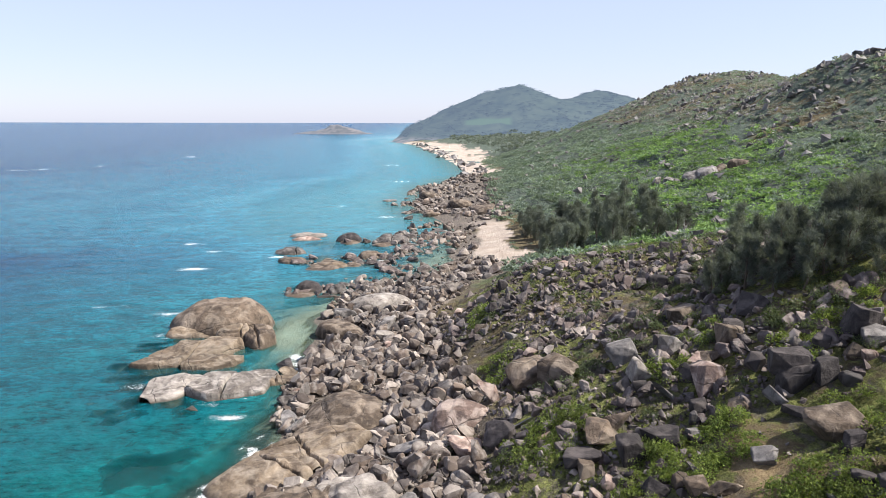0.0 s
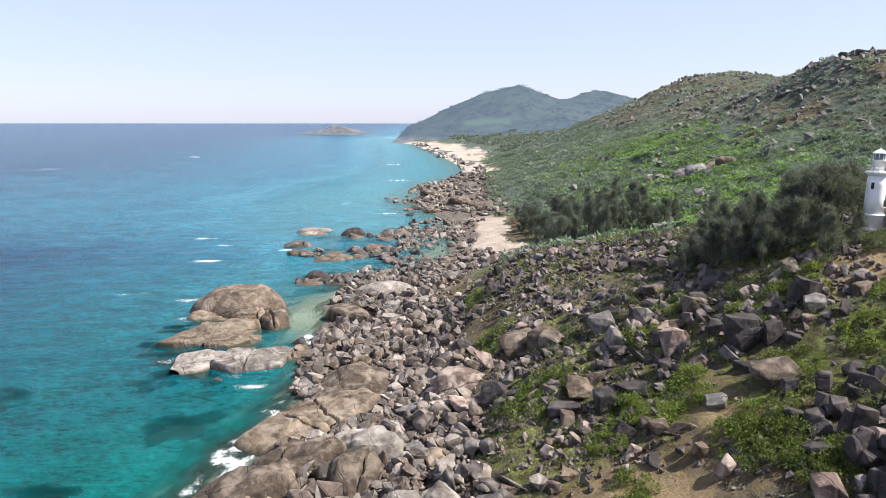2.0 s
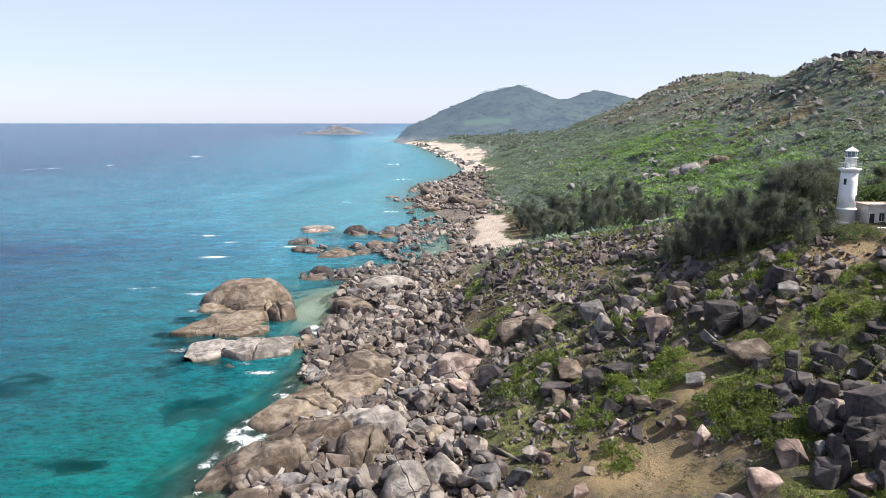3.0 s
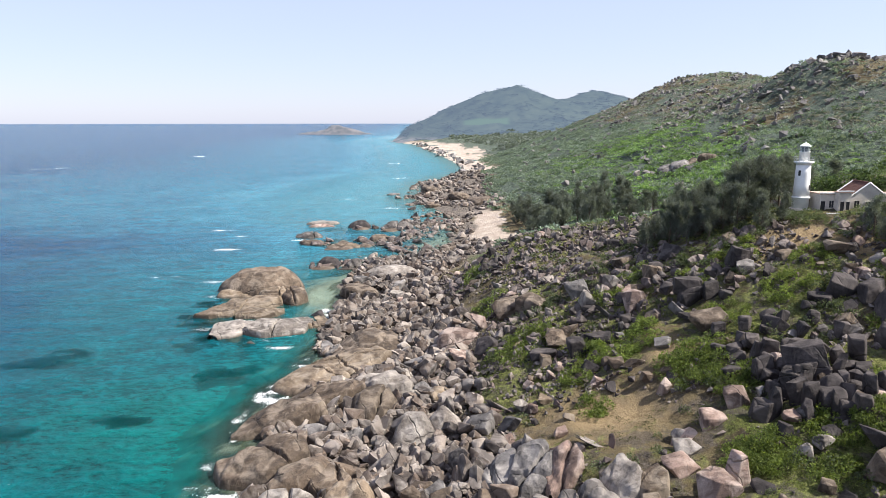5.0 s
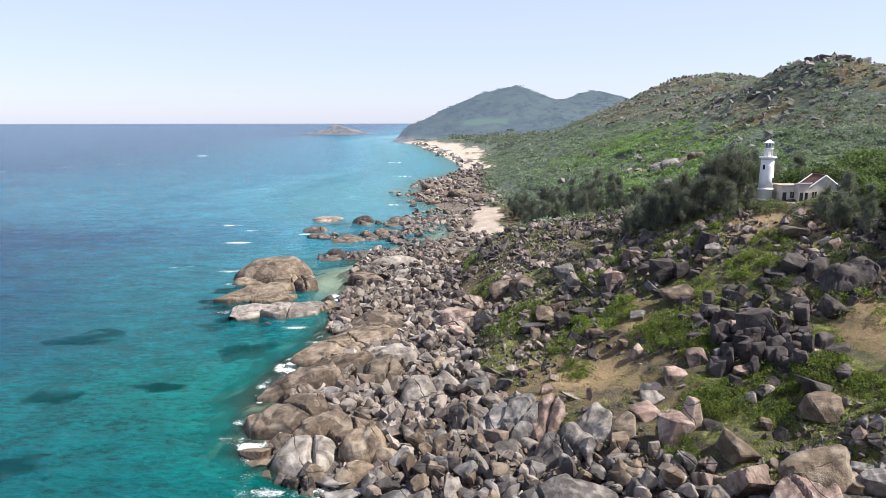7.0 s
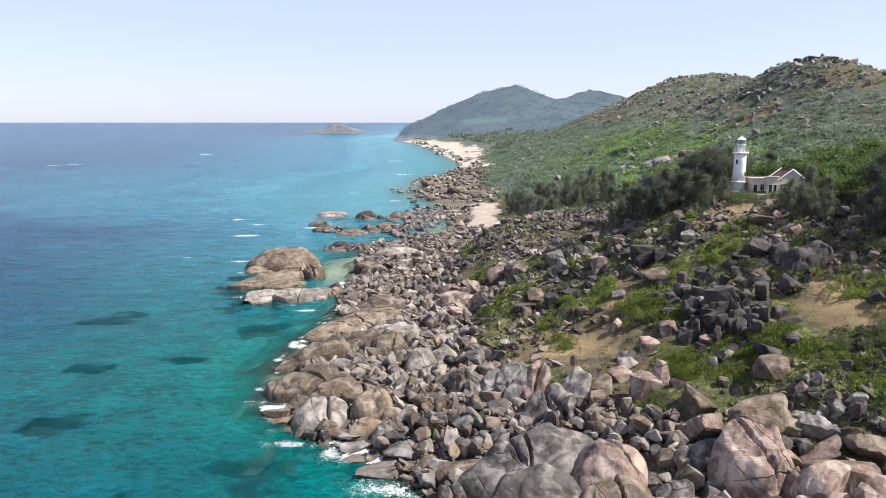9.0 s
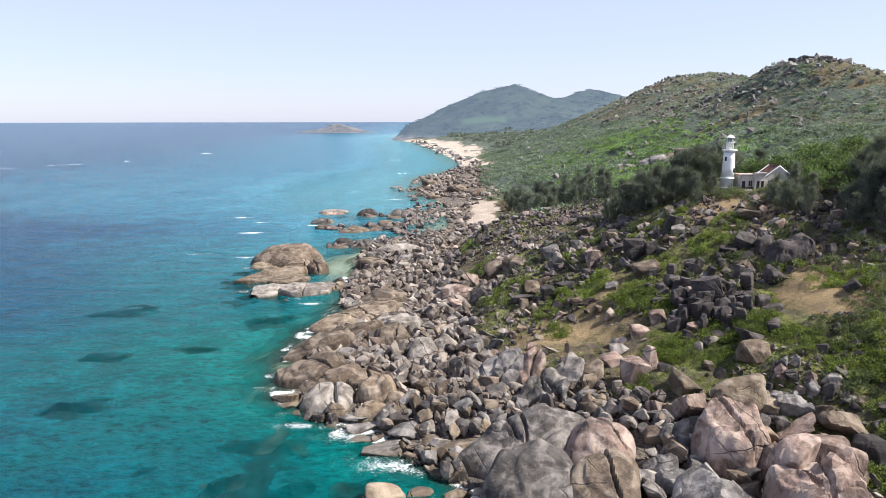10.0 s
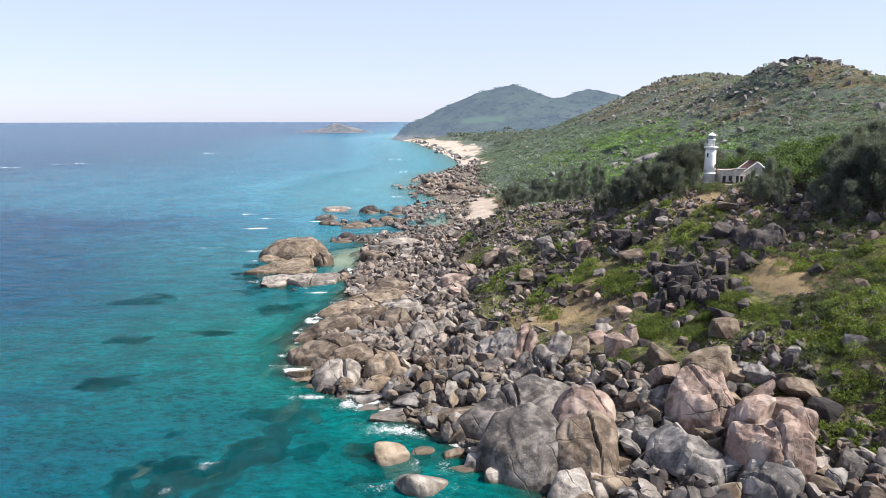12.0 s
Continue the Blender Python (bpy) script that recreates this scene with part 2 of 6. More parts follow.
def leafage(name, dark, light, mottle=0.7):
    """Leaves: each blade its own tone, some light passing through."""
    n = Nodes(name)
    c = n.mix(n.island(), dark, light)
    c = n.mix(0.8, c, n.ramp(n.noise(0.045, 5, 0.65), (0.3, 0.5), (0.7, 1.6)), "MULTIPLY")
    c = n.mix(mottle, c, n.ramp(n.noise(1.4, 4, 0.75), (0.3, 0.35), (0.7, 1.6)), "MULTIPLY")
    n.bump(n.noise(1.8, 5, 0.75), 1.0, 0.6)
    n.done(c, 0.7, 0.25)
    through_leaf = n.node("ShaderNodeBsdfTranslucent", Color=n.mix(1.0, c, (1.0, 1.05, 0.6), "MULTIPLY"))
    both = n.tree.nodes.new("ShaderNodeMixShader")
    both.inputs[0].default_value = 0.42
    n.put(both.inputs[1], n.shader.outputs[0])
    n.put(both.inputs[2], through_leaf.outputs[0])
    n.put(n.out.inputs["Surface"], both.outputs[0])
    return n.mat


MAT_CREEPER = leafage("creeper_leaves", (0.076, 0.102, 0.03), (0.25, 0.285, 0.08))
MAT_SHRUB = leafage("shrub_leaves", (0.055, 0.075, 0.04), (0.155, 0.18, 0.10))
MAT_NEEDLE = leafage("casuarina_needles", (0.094, 0.107, 0.098), (0.185, 0.203, 0.18), 0.3)
# hill leaves lifted and blued: haze put into the leaf colour
MAT_HILL = leafage("hazed_hill_leaves", (0.112, 0.152, 0.13), (0.25, 0.30, 0.24), 0.3)
MAT_DRY = leafage("dry_scrub_leaves", (0.055, 0.055, 0.028), (0.16, 0.15, 0.08))
# haze greys and lifts these two as well; upland is also drier
MAT_DISTANT = leafage("hazed_distant_leaves", (0.10, 0.12, 0.115), (0.19, 0.215, 0.195), 0.2)
MAT_UPLAND = leafage("hazed_upland_leaves", (0.16, 0.158, 0.158), (0.31, 0.30, 0.29), 0.4)
MAT_FRESH = leafage("fresh_scrub_leaves", (0.10, 0.175, 0.072), (0.25, 0.36, 0.135), 0.5)
MAT_THICKET = leafage("thicket_leaves", (0.062, 0.098, 0.066), (0.135, 0.185, 0.115), 0.5)
MAT_CROWN = leafage("tree_leaves", (0.05, 0.082, 0.034), (0.145, 0.20, 0.078))
MAT_BROAD = leafage("broadleaf", (0.074, 0.105, 0.03), (0.235, 0.29, 0.075))


def plain(name, colour, rough=0.8, spots=0.25, scale=2.0):
    n = Nodes(name)
    c = n.mix(spots, colour, n.ramp(n.noise(scale, 5, 0.65), (0.3, 0.45), (0.7, 1.25)), "MULTIPLY")
    n.bump(n.noise(scale * 4, 4), 0.2, 0.05)
    return n.done(c, rough, 0.3)


MAT_BARK = plain("bark", (0.11, 0.085, 0.065), 0.95, 0.5, 3.0)
MAT_WHITE = plain("whitewash", (0.760, 0.760, 0.741), 0.7, 0.18, 0.7)
MAT_PLASTER = plain("stained_plaster", (0.627, 0.570, 0.503), 0.85, 0.45, 0.6)
MAT_TILE = plain("roof_tile", (0.12, 0.06, 0.048), 0.85, 0.5, 1.5)
MAT_FLATROOF = plain("flat_roof", (0.42, 0.30, 0.24), 0.9, 0.4, 0.8)
MAT_DARK = plain("dark_opening", (0.03, 0.03, 0.032), 0.5, 0.3, 2.0)
MAT_METAL = plain("painted_metal", (0.32, 0.34, 0.35), 0.45, 0.3, 3.0)
MAT_GLASS = plain("lantern_glass", (0.16, 0.19, 0.20), 0.12, 0.1, 2.0)
MAT_WOOD = plain("grey_wood", (0.26, 0.21, 0.16), 0.9, 0.4, 4.0)

# ---- the lie of the land ----
STATIONS = []


def station(y, shore, *profile):
    """A cross-section: how high the ground stands at distances inland of the shoreline x."""
    STATIONS.append((y, shore, profile))


station(-60, 24, (10, 0.8), (30, 3), (60, 8), (100, 22), (160, 40), (300, 60), (700, 60))
station(-8, 14, (8, 0.8), (20, 2.2), (34, 3.5), (44, 5), (58, 12), (76, 21), (110, 31), (200, 52), (700, 58))
station(5, 2, (10, 1.5), (22, 4), (36, 4.5), (46, 5), (56, 7), (64, 12), (76, 19), (110, 30), (200, 52), (700, 58))
station(20, -14, (18, 1), (26, 3.2), (36, 6.5), (48, 9.2), (58, 11), (66, 13.5), (76, 17), (84, 20), (130, 33), (220, 54), (700, 58))
station(40, -37, (14, 1), (30, 1.2), (40, 2.8), (46, 5), (53, 8.6), (68, 11.2), (86, 17), (96, 18.6), (110, 24), (150, 37), (240, 55), (700, 58))
station(60, -41, (16, 1), (32, 2), (42, 3.2), (50, 6), (62, 8.8), (70, 12.3), (78, 16), (84, 19), (92, 21), (102, 25.5), (116, 31), (160, 44), (260, 58), (700, 60))
station(84, -42, (14, 0.8), (26, 2), (34, 3), (44, 6), (52, 9.5), (60, 13), (70, 17), (80, 21.5), (88, 26.5), (96, 31), (108, 34.5), (140, 41), (180, 50), (280, 60), (700, 60))
station(100, -39, (12, 0.8), (24, 2), (34, 4.5), (44, 10), (52, 14.5), (64, 19.5), (74, 23), (82, 27), (94, 33), (104, 36.2), (122, 37), (140, 41), (180, 50), (280, 60), (700, 60))
station(126, -38, (12, 0.8), (20, 1.6), (28, 4), (38, 10.5), (46, 14.5), (58, 18.5), (68, 21), (84, 26), (104, 32), (140, 39), (200, 48), (300, 58), (700, 60))
station(152, -43, (14, 0.7), (24, 1.5), (34, 5), (44, 12), (54, 17.5), (64, 21.3), (80, 23.5), (110, 29), (160, 38), (220, 46), (320, 56), (700, 60))
station(176, -45, (16, 0.6), (28, 1.4), (38, 4), (48, 9), (60, 16), (72, 19), (90, 21), (120, 25), (160, 34), (220, 45), (320, 56), (700, 60))
station(205, -38, (12, 0.6), (26, 1.4), (38, 4), (50, 8), (66, 12.5), (90, 16), (120, 22), (160, 34), (220, 45), (320, 56), (700, 60))
station(240, -12, (10, 1.2), (24, 2.6), (36, 4), (60, 9), (90, 15), (130, 28), (170, 42), (230, 56), (320, 62), (700, 60))
station(300, -8, (14, 1.6), (32, 3), (46, 6), (80, 15), (120, 28), (160, 43), (200, 53), (250, 64), (320, 66), (700, 55))
station(350, -14, (20, 1.8), (42, 3.2), (60, 8), (110, 22), (155, 41), (200, 55), (240, 72), (262, 78), (285, 72), (330, 62), (700, 50))
station(434, -42, (30, 2), (60, 5), (95, 12), (145, 26), (200, 48), (230, 66), (252, 86), (266, 97), (286, 103), (303, 95), (318, 84), (340, 77), (420, 56), (700, 50))
station(550, -42, (30, 2), (60, 6), (100, 17), (150, 33), (198, 47), (270, 72), (320, 90), (390, 94), (500, 80), (800, 60))
station(700, -6, (20, 2), (44, 5), (100, 23), (180, 50), (260, 78), (306, 86), (340, 85), (400, 80), (600, 75), (900, 70))
station(894, -30, (36, 2.5), (66, 5), (120, 26), (221, 73), (273, 96), (315, 112), (350, 119), (372, 119), (392, 106), (412, 95), (450, 84), (700, 70), (1200, 60))
station(1150, -70, (60, 2.5), (112, 4), (160, 9), (250, 34), (400, 60), (700, 62), (1300, 50))
station(1500, -127, (60, 3), (120, 9), (300, 16), (600, 24), (1300, 30))
station(1760, -205, (20, 6), (80, 14), (200, 26), (400, 32), (800, 40), (1500, 40))
station(2000, -212, (10, 26), (40, 52), (90, 76), (148, 103), (222, 136), (300, 160), (350, 170), (400, 150), (440, 126), (520, 100), (700, 70), (1500, 50))
station(2150, -200, (30, 20), (100, 60), (200, 90), (300, 110), (400, 108), (500, 110), (600, 110), (800, 80), (1500, 50))
station(2300, -190, (60, 20), (200, 60), (400, 96), (470, 120), (530, 156), (570, 166), (640, 163), (720, 130), (860, 90), (1500, 50))
station(2700, -100, (100, 5), (400, 20), (800, 20), (1500, 10))

U = np.concatenate([np.arange(-160, 0, 4.0), np.arange(0, 140, 1.5), np.arange(140, 420, 6.0), np.arange(420, 1600, 40.0)])
Y = np.concatenate([np.arange(-80, 260, 4.0), np.arange(260, 1000, 15.0), np.arange(1000, 2900, 40.0)])


def lay_table():
    ys = np.array([s[0] for s in STATIONS], float)
    shore = np.interp(Y, ys, [s[1] for s in STATIONS])
    rows = []
    for y, _, profile in STATIONS:
        us = [-160.0, -70.0, -28.0, -10.0, 0.0] + [p[0] for p in profile]
        zs = [-19.0, -9.0, *((-6.5, -4.6, -0.5) if y < 130 else (-5.0, -2.2, -0.15))] + [p[1] for p in profile]
        rows.append(np.interp(U, us, zs))
    table = np.stack([np.interp(Y, ys, column) for column in np.array(rows).T], 1)
    kernel = np.array([1, 2, 3, 2, 1]) / 9.0
    smooth = np.apply_along_axis(lambda r: np.convolve(np.pad(r, 2, mode="edge"), kernel, "valid"), 0, table)
    return shore, smooth


SHORE, TABLE = lay_table()


def lattice(ix, iy, seed):
    h = (ix * 374761393 + iy * 668265263 + seed * 974634777) & 0x7FFFFFFF
    h = ((h ^ (h >> 13)) * 1274126177) & 0x7FFFFFFF
    return ((h ^ (h >> 16)) & 0xFFFF) / 65535.0


def ripple(x, y, size, seed=0, octaves=4):
    """Value noise, about -1 to 1, over arrays."""
    total, weight, x, y = 0.0, 1.0, np.asarray(x, float) / size, np.asarray(y, float) / size
    for n in range(octaves):
        ix, iy = np.floor(x).astype(np.int64), np.floor(y).astype(np.int64)
        fx, fy = x - ix, y - iy
        fx, fy = fx * fx * (3 - 2 * fx), fy * fy * (3 - 2 * fy)
        a, b = lattice(ix, iy, seed + n), lattice(ix + 1, iy, seed + n)
        c, d = lattice(ix, iy + 1, seed + n), lattice(ix + 1, iy + 1, seed + n)
        total = total + weight * (2 * ((a * (1 - fx) + b * fx) * (1 - fy) + (c * (1 - fx) + d * fx) * fy) - 1)
        weight, x, y = weight * 0.5, x * 2.03 + 17.3, y * 2.03 + 9.1
    return total


def shore_x(y):
    return np.interp(y, Y, SHORE)


def inland(x, y):
    return np.asarray(x, float) - shore_x(y) + 2.2 * ripple(x, y, 16.0, 5, 3)


REEFS = [(-51, 92, 7, 6, 1.0), (-68, 111, 5, 4, 1.2), (-40, 84, 5, 8, 1.0), (-73, 34, 7, 6, 0.8), (-83, 62, 6, 4, 1.0), (-66, 69, 6, 3, 0.8),
         (-54, 90, 6, 5, 1.3), (-66, 146, 14, 34, 0.4), (-98, 101, 10, 7, 1.3), (-36, 4, 7, 8, 1.4), (-44, -4, 9, 8, 1.0), (-12, 3, 8, 8, 1.3), (-32, 20, 8, 8, 1.7), (-25, 6, 3, 3, 1.8), (-52, 12, 3, 3, 1.6),
         (-52, 256, 20, 9, 0.6), (-44, 294, 24, 9, 0.6), (-48, 212, 12, 7, 0.6)]


def pool_at(x, y):
    """1 over the sandy pool between the sea rock and the shore."""
    return np.clip(1.5 - (((x + 47) / 7) ** 2 + ((y - 166) / 17) ** 2), 0, 1)


def ground(x, y, reefs=True):
    """Height of the land and the sea bed."""
    x, y = np.asarray(x, float), np.asarray(y, float)
    u = np.clip(inland(x, y), U[0], U[-1])
    j = np.clip(np.searchsorted(Y, y) - 1, 0, len(Y) - 2)
    i = np.clip(np.searchsorted(U, u) - 1, 0, len(U) - 2)
    fy = np.clip((y - Y[j]) / (Y[j + 1] - Y[j]), 0, 1)
    fx = np.clip((u - U[i]) / (U[i + 1] - U[i]), 0, 1)
    z = (TABLE[j, i] * (1 - fx) + TABLE[j, i + 1] * fx) * (1 - fy) + (TABLE[j + 1, i] * (1 - fx) + TABLE[j + 1, i + 1] * fx) * fy
    rough = np.clip(u / 40.0, 0, 1)
    z = z + rough * (0.7 * ripple(x, y, 9.0, 1) + np.clip((210 - y) / 40, 0, 1) * 0.45 * ripple(x, y, 2.6, 3, 2) + np.clip((y - 180) / 200, 0, 1) * 3.0 * ripple(x, y, 45.0, 2))
    z = np.where((pool_at(x, y) > 0.1) & (z < -0.8), -2.2 + 1.75 * pool_at(x, y), z)
    for rx, ry, a, b, top in REEFS if reefs else ():
        d = ((x - rx) / a) ** 2 + ((y - ry) / b) ** 2 + 1.0 * ripple(x, y, 4.0, 9, 4)
        z = np.where(d < 1.6, np.maximum(z, np.minimum(-top - 0.5 - 2.6 * np.clip(d, 0, 1.6) ** 3, -0.25)), z)
    return z


def steps(*spans):
    """Lines of a grid: (from, to, spacing) joined end to end."""
    out = []
    for lo, hi, gap in spans:
        out.append(np.arange(lo, hi, gap))
    return np.append(np.concatenate(out), spans[-1][1])


def sheet(name, xs, ys, height, material, attributes=()):
    gx, gy = np.meshgrid(xs, ys)
    gz = height(gx, gy)
    nx, ny = len(xs), len(ys)
    k = (np.arange(ny - 1)[:, None] * nx + np.arange(nx - 1)).ravel()
    me = bpy.data.meshes.new(name)
    me.vertices.add(nx * ny)
    me.vertices.foreach_set("co", np.stack([gx, gy, gz], -1).ravel())
    me.loops.add(4 * len(k))
    me.loops.foreach_set("vertex_index", np.stack([k, k + 1, k + nx + 1, k + nx], -1).ravel())
    me.polygons.add(len(k))
    me.polygons.foreach_set("loop_start", np.arange(len(k)) * 4)
    me.polygons.foreach_set("use_smooth", np.ones(len(k), bool))
    for key, values in attributes:
        a = me.attributes.new(key, "FLOAT", "POINT")
        a.data.foreach_set("value", np.asarray(values(gx, gy, gz), np.float32).ravel())
    me.materials.append(material)
    me.update(calc_edges=True)
    return new(name, me)


def reef_at(x, y):
    """1 over the submerged rocks, 0 over sand."""
    out = np.zeros(np.shape(x))
    for rx, ry, a, b, top in REEFS:
        d = ((x - rx) / a) ** 2 + ((y - ry) / b) ** 2 + 1.0 * ripple(x, y, 4.0, 9, 4)
        out = np.maximum(out, np.clip((1.65 - d) / 1.0, 0, 1))
    return out * (1 - pool_at(x, y))


def rocky_bed(x, y):
    """Dark weedy rock under water along the point."""
    return np.clip((inland(x, y) + 15 + 5 * ripple(x, y, 11.0, 23, 2)) / 5, 0, 1) * np.clip((124 - y) / 8, 0, 1)


def weedy(x, y):
    """How much of the sea bed is dark weedy rock rather than sand."""
    return np.maximum(reef_at(x, y), rocky_bed(x, y) * np.clip(1.4 + 1.2 * ripple(x, y, 5.0, 19, 3), 0.3, 1)) * (1 - pool_at(x, y))


def stony(x, y, z):
    """Shingle and rubble between the boulders of the shore."""
    u = inland(x, y)
    lee = np.interp(y, [-20, 10, 30, 60, 90, 130, 170, 210, 240, 330, 380, 560, 640], [56, 48, 46, 44, 40, 30, 32, 40, 34, 8, 46, 60, 24])
    return np.clip((lee + 5 - u) / 8, 0, 1) * np.clip((700 - y) / 50, 0, 1) * (z > -0.15)


def sandy(x, y, z):
    """The two beaches, the small cove and the sea bed."""
    u = inland(x, y)
    far = np.clip((y - 640) / 60, 0, 1) * np.clip((1800 - y) / 60, 0, 1) * (z < 4.5) * (u > -2)
    near = np.clip((y - 236) / 14, 0, 1) * np.clip((360 - y) / 20, 0, 1) * (z < 3.3) * np.clip((u - 9 - 4 * ripple(x, y, 12.0, 66, 2)) / 3, 0, 1)
    cove = np.clip(1 - (((x + 13) / 8) ** 2 + ((y - 190) / 16) ** 2), 0, 1) * 2
    bed = (z < -0.3) * (1 - weedy(x, y))
    return np.clip(far + near + cove + bed, 0, 1)


def bare_at(x, y):
    """Open patches of dry earth."""
    spots = ((21, 54, 10, 8), (68, 43, 7, 12), (62, 84, 8, 4), (33, 66, 3, 8), (71, 76, 4, 4))
    return np.clip(sum(np.exp(-(((x - a) / c) ** 2 + ((y - b) / d) ** 2)) for a, b, c, d in spots), 0, 1)


def greenness(x, y, z):
    u = inland(x, y)
    g = 0.55 + 0.5 * ripple(x, y, 14.0, 21, 3)
    g = g + 0.45 * np.clip((y - 160) / 60, 0, 1) - 1.2 * bare_at(x, y) - 1.0 * np.clip((z - 40) / 26, 0, 1) * np.clip((x - 80) / 60, 0, 1) * np.clip(0.6 + ripple(x, y, 35.0, 59, 3), 0, 1) * (y < 1000)
    return np.clip(g, 0, 1) * np.clip((u - 34) / 14, 0, 1)


def depth_of(x, y, z, reefs=True):
    # depth shrinks with distance: a shallower coast, and paler far water as haze
    return (np.clip(-ground(x, y, reefs), 0, 40) + np.clip(shore_x(y) - x - 140, 0, 400) * 0.06) * np.interp(y, [120, 320], [1.0, 0.30])


AWASH = []     # rocks that stand in the water: centre, half sizes, turn
WHITECAPS = [(-105, 238, 8, 2.6), (-128, 290, 8, 3), (-110, 273, 5, 2.4), (-110, 186, 6, 2.4), (-178, 984, 13, 9), (-99, 837, 14, 8), (-66, 611, 13, 7), (-48, 381, 9, 4), (-90, 430, 10, 4),
             (-523, 666, 16, 6), (-500, 725, 12, 6), (-484, 742, 10, 6), (-447, 797, 6, 6), (-424, 1004, 14, 9), (-88, 179, 7, 3), (-71, 125, 4, 2.5), (-46, 111, 5, 1.8), (-52, 117, 4, 1.5), (-40, 98, 1.5, 3), (-82, 318, 10, 2.5), (-80, 262, 6, 2.5),
             (-9, 15, 10, 4), (-18, 25, 8, 3), (-4, 4, 7, 4), (-6, -4, 8, 3), (-27, 29, 8, 3), (-37, 36, 3, 4), (-22, 26, 6, 3), (-42, 50, 2, 7), (-43, 70, 2, 6), (-38, 84, 2, 5),
             (-40, 1, 2.5, 1.5), (-44, -6, 2, 1.5), (-36, 42, 3, 5), (-41, 62, 2, 5)]


def foam_of(x, y, z):
    h = ground(x, y)
    edge = 0.92 * np.exp(-((h + 0.3) / 0.6) ** 2) * np.clip(0.6 + 1.1 * ripple(x, y, 9.0, 33, 3), 0, 1.1) * (y < 230) * (1 - pool_at(x, y))
    out = edge
    for fx, fy, a, b in WHITECAPS:
        out = np.maximum(out, (0.85 if fy < 200 else 1.15) * np.exp(-(((x - fx) / a) ** 2 + ((y - fy) / b) ** 2)))
    for ax, ay, a, b, turn in AWASH:
        c, q = math.cos(radians(turn)), math.sin(radians(turn))
        u, v = (c * (x - ax) + q * (y - ay)) / a, (-q * (x - ax) + c * (y - ay)) / b
        d = (np.hypot(u, v) - 1.0) * min(a, b)
        ring = np.exp(-((d - 0.1) / 0.9) ** 2) * np.clip(0.3 + 1.2 * ripple(x, y, 6.0, 37, 3), 0, 1.1)
        out = np.maximum(out, 0.62 * ring * (h < 0.3) * (1 - pool_at(x, y)))
    return out * np.clip(0.75 + 0.9 * ripple(x, y, 2.4, 44, 3), 0.2, 1.25)


XS = steps((-900, -120, 30), (-120, -60, 4), (-60, 100, 1.0), (100, 240, 3), (240, 420, 8), (420, 1300, 40))
YS = steps((-140, -16, 6), (-16, 130, 1.0), (130, 240, 2.0), (240, 460, 4), (460, 1000, 10), (1000, 1640, 24))
land = sheet("ground", XS, YS, ground, MAT_SOIL, (("sand", sandy), ("green", greenness), ("stony", stony), ("bare", lambda x, y, z: bare_at(x, y)), ("reef", lambda x, y, z: weedy(x, y) * (z < -0.2))))
tagged(land, "rocky coastal slope of dry soil, scrub and sand", "ground", kind="structure")
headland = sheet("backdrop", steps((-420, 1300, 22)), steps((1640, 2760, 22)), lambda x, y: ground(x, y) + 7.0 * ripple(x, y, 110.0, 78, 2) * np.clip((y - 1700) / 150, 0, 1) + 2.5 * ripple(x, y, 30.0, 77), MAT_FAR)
tagged(headland, "wooded headland with two peaks, hazy blue-green", "headland", kind="structure")

# ---- making things ----
def mesh_of(name, verts, faces, material, smooth=True, crease=0):
    """verts: n x 3 array, faces: list or array of equal-length index rows."""
    faces = np.asarray(faces)
    me = bpy.data.meshes.new(name)
    me.vertices.add(len(verts))
    me.vertices.foreach_set("co", np.asarray(verts, np.float32).ravel())
    me.loops.add(faces.size)
    me.loops.foreach_set("vertex_index", faces.ravel())
    me.polygons.add(len(faces))
    me.polygons.foreach_set("loop_start", np.arange(len(faces)) * faces.shape[1])
    me.polygons.foreach_set("use_smooth", np.full(len(faces), smooth))
    me.materials.append(material)
    me.update(calc_edges=True)
    if smooth and crease:
        me.set_sharp_from_angle(angle=radians(crease))
    return me


def part(name, bm, material, parent, label="", smooth=False):
    """Links a bmesh as one mesh object under a thing or a part."""
    me = bpy.data.meshes.new(name)
    bm.to_mesh(me)
    bm.free()
    for p in me.polygons:
        p.use_smooth = smooth
    me.materials.append(material)
    ob = new(name, me)
    ob.parent = parent
    return tagged(ob, label) if label else ob


def thing(name, m, label, category, group=""):
    ob = new(name)
    ob.matrix_world = m
    ob.empty_display_size = 0.5
    return tagged(ob, label, category, group)


def box(bm, x0, y0, z0, x1, y1, z1, bevel=0.0):
    r = bmesh.ops.create_cube(bm, size=1.0, matrix=Matrix.LocRotScale(((x0 + x1) / 2, (y0 + y1) / 2, (z0 + z1) / 2), None, (x1 - x0, y1 - y0, z1 - z0)))
    if bevel:
        edges = list({e for v in r["verts"] for e in v.link_edges})
        bmesh.ops.bevel(bm, geom=edges, offset=bevel, segments=2, affect="EDGES")
    return bm


def lathe(profile, n=32):
    """A turned form from (radius, height) pairs."""
    bm = bmesh.new()
    rings = [[bm.verts.new((r * math.cos(2 * math.pi * k / n), r * math.sin(2 * math.pi * k / n), z)) for k in range(n)] for r, z in profile]
    for a, b in zip(rings, rings[1:]):
        for k in range(n):
            bm.faces.new((a[k], a[(k + 1) % n], b[(k + 1) % n], b[k]))
    bm.faces.new(list(reversed(rings[0])))
    bm.faces.new(rings[-1])
    return bm


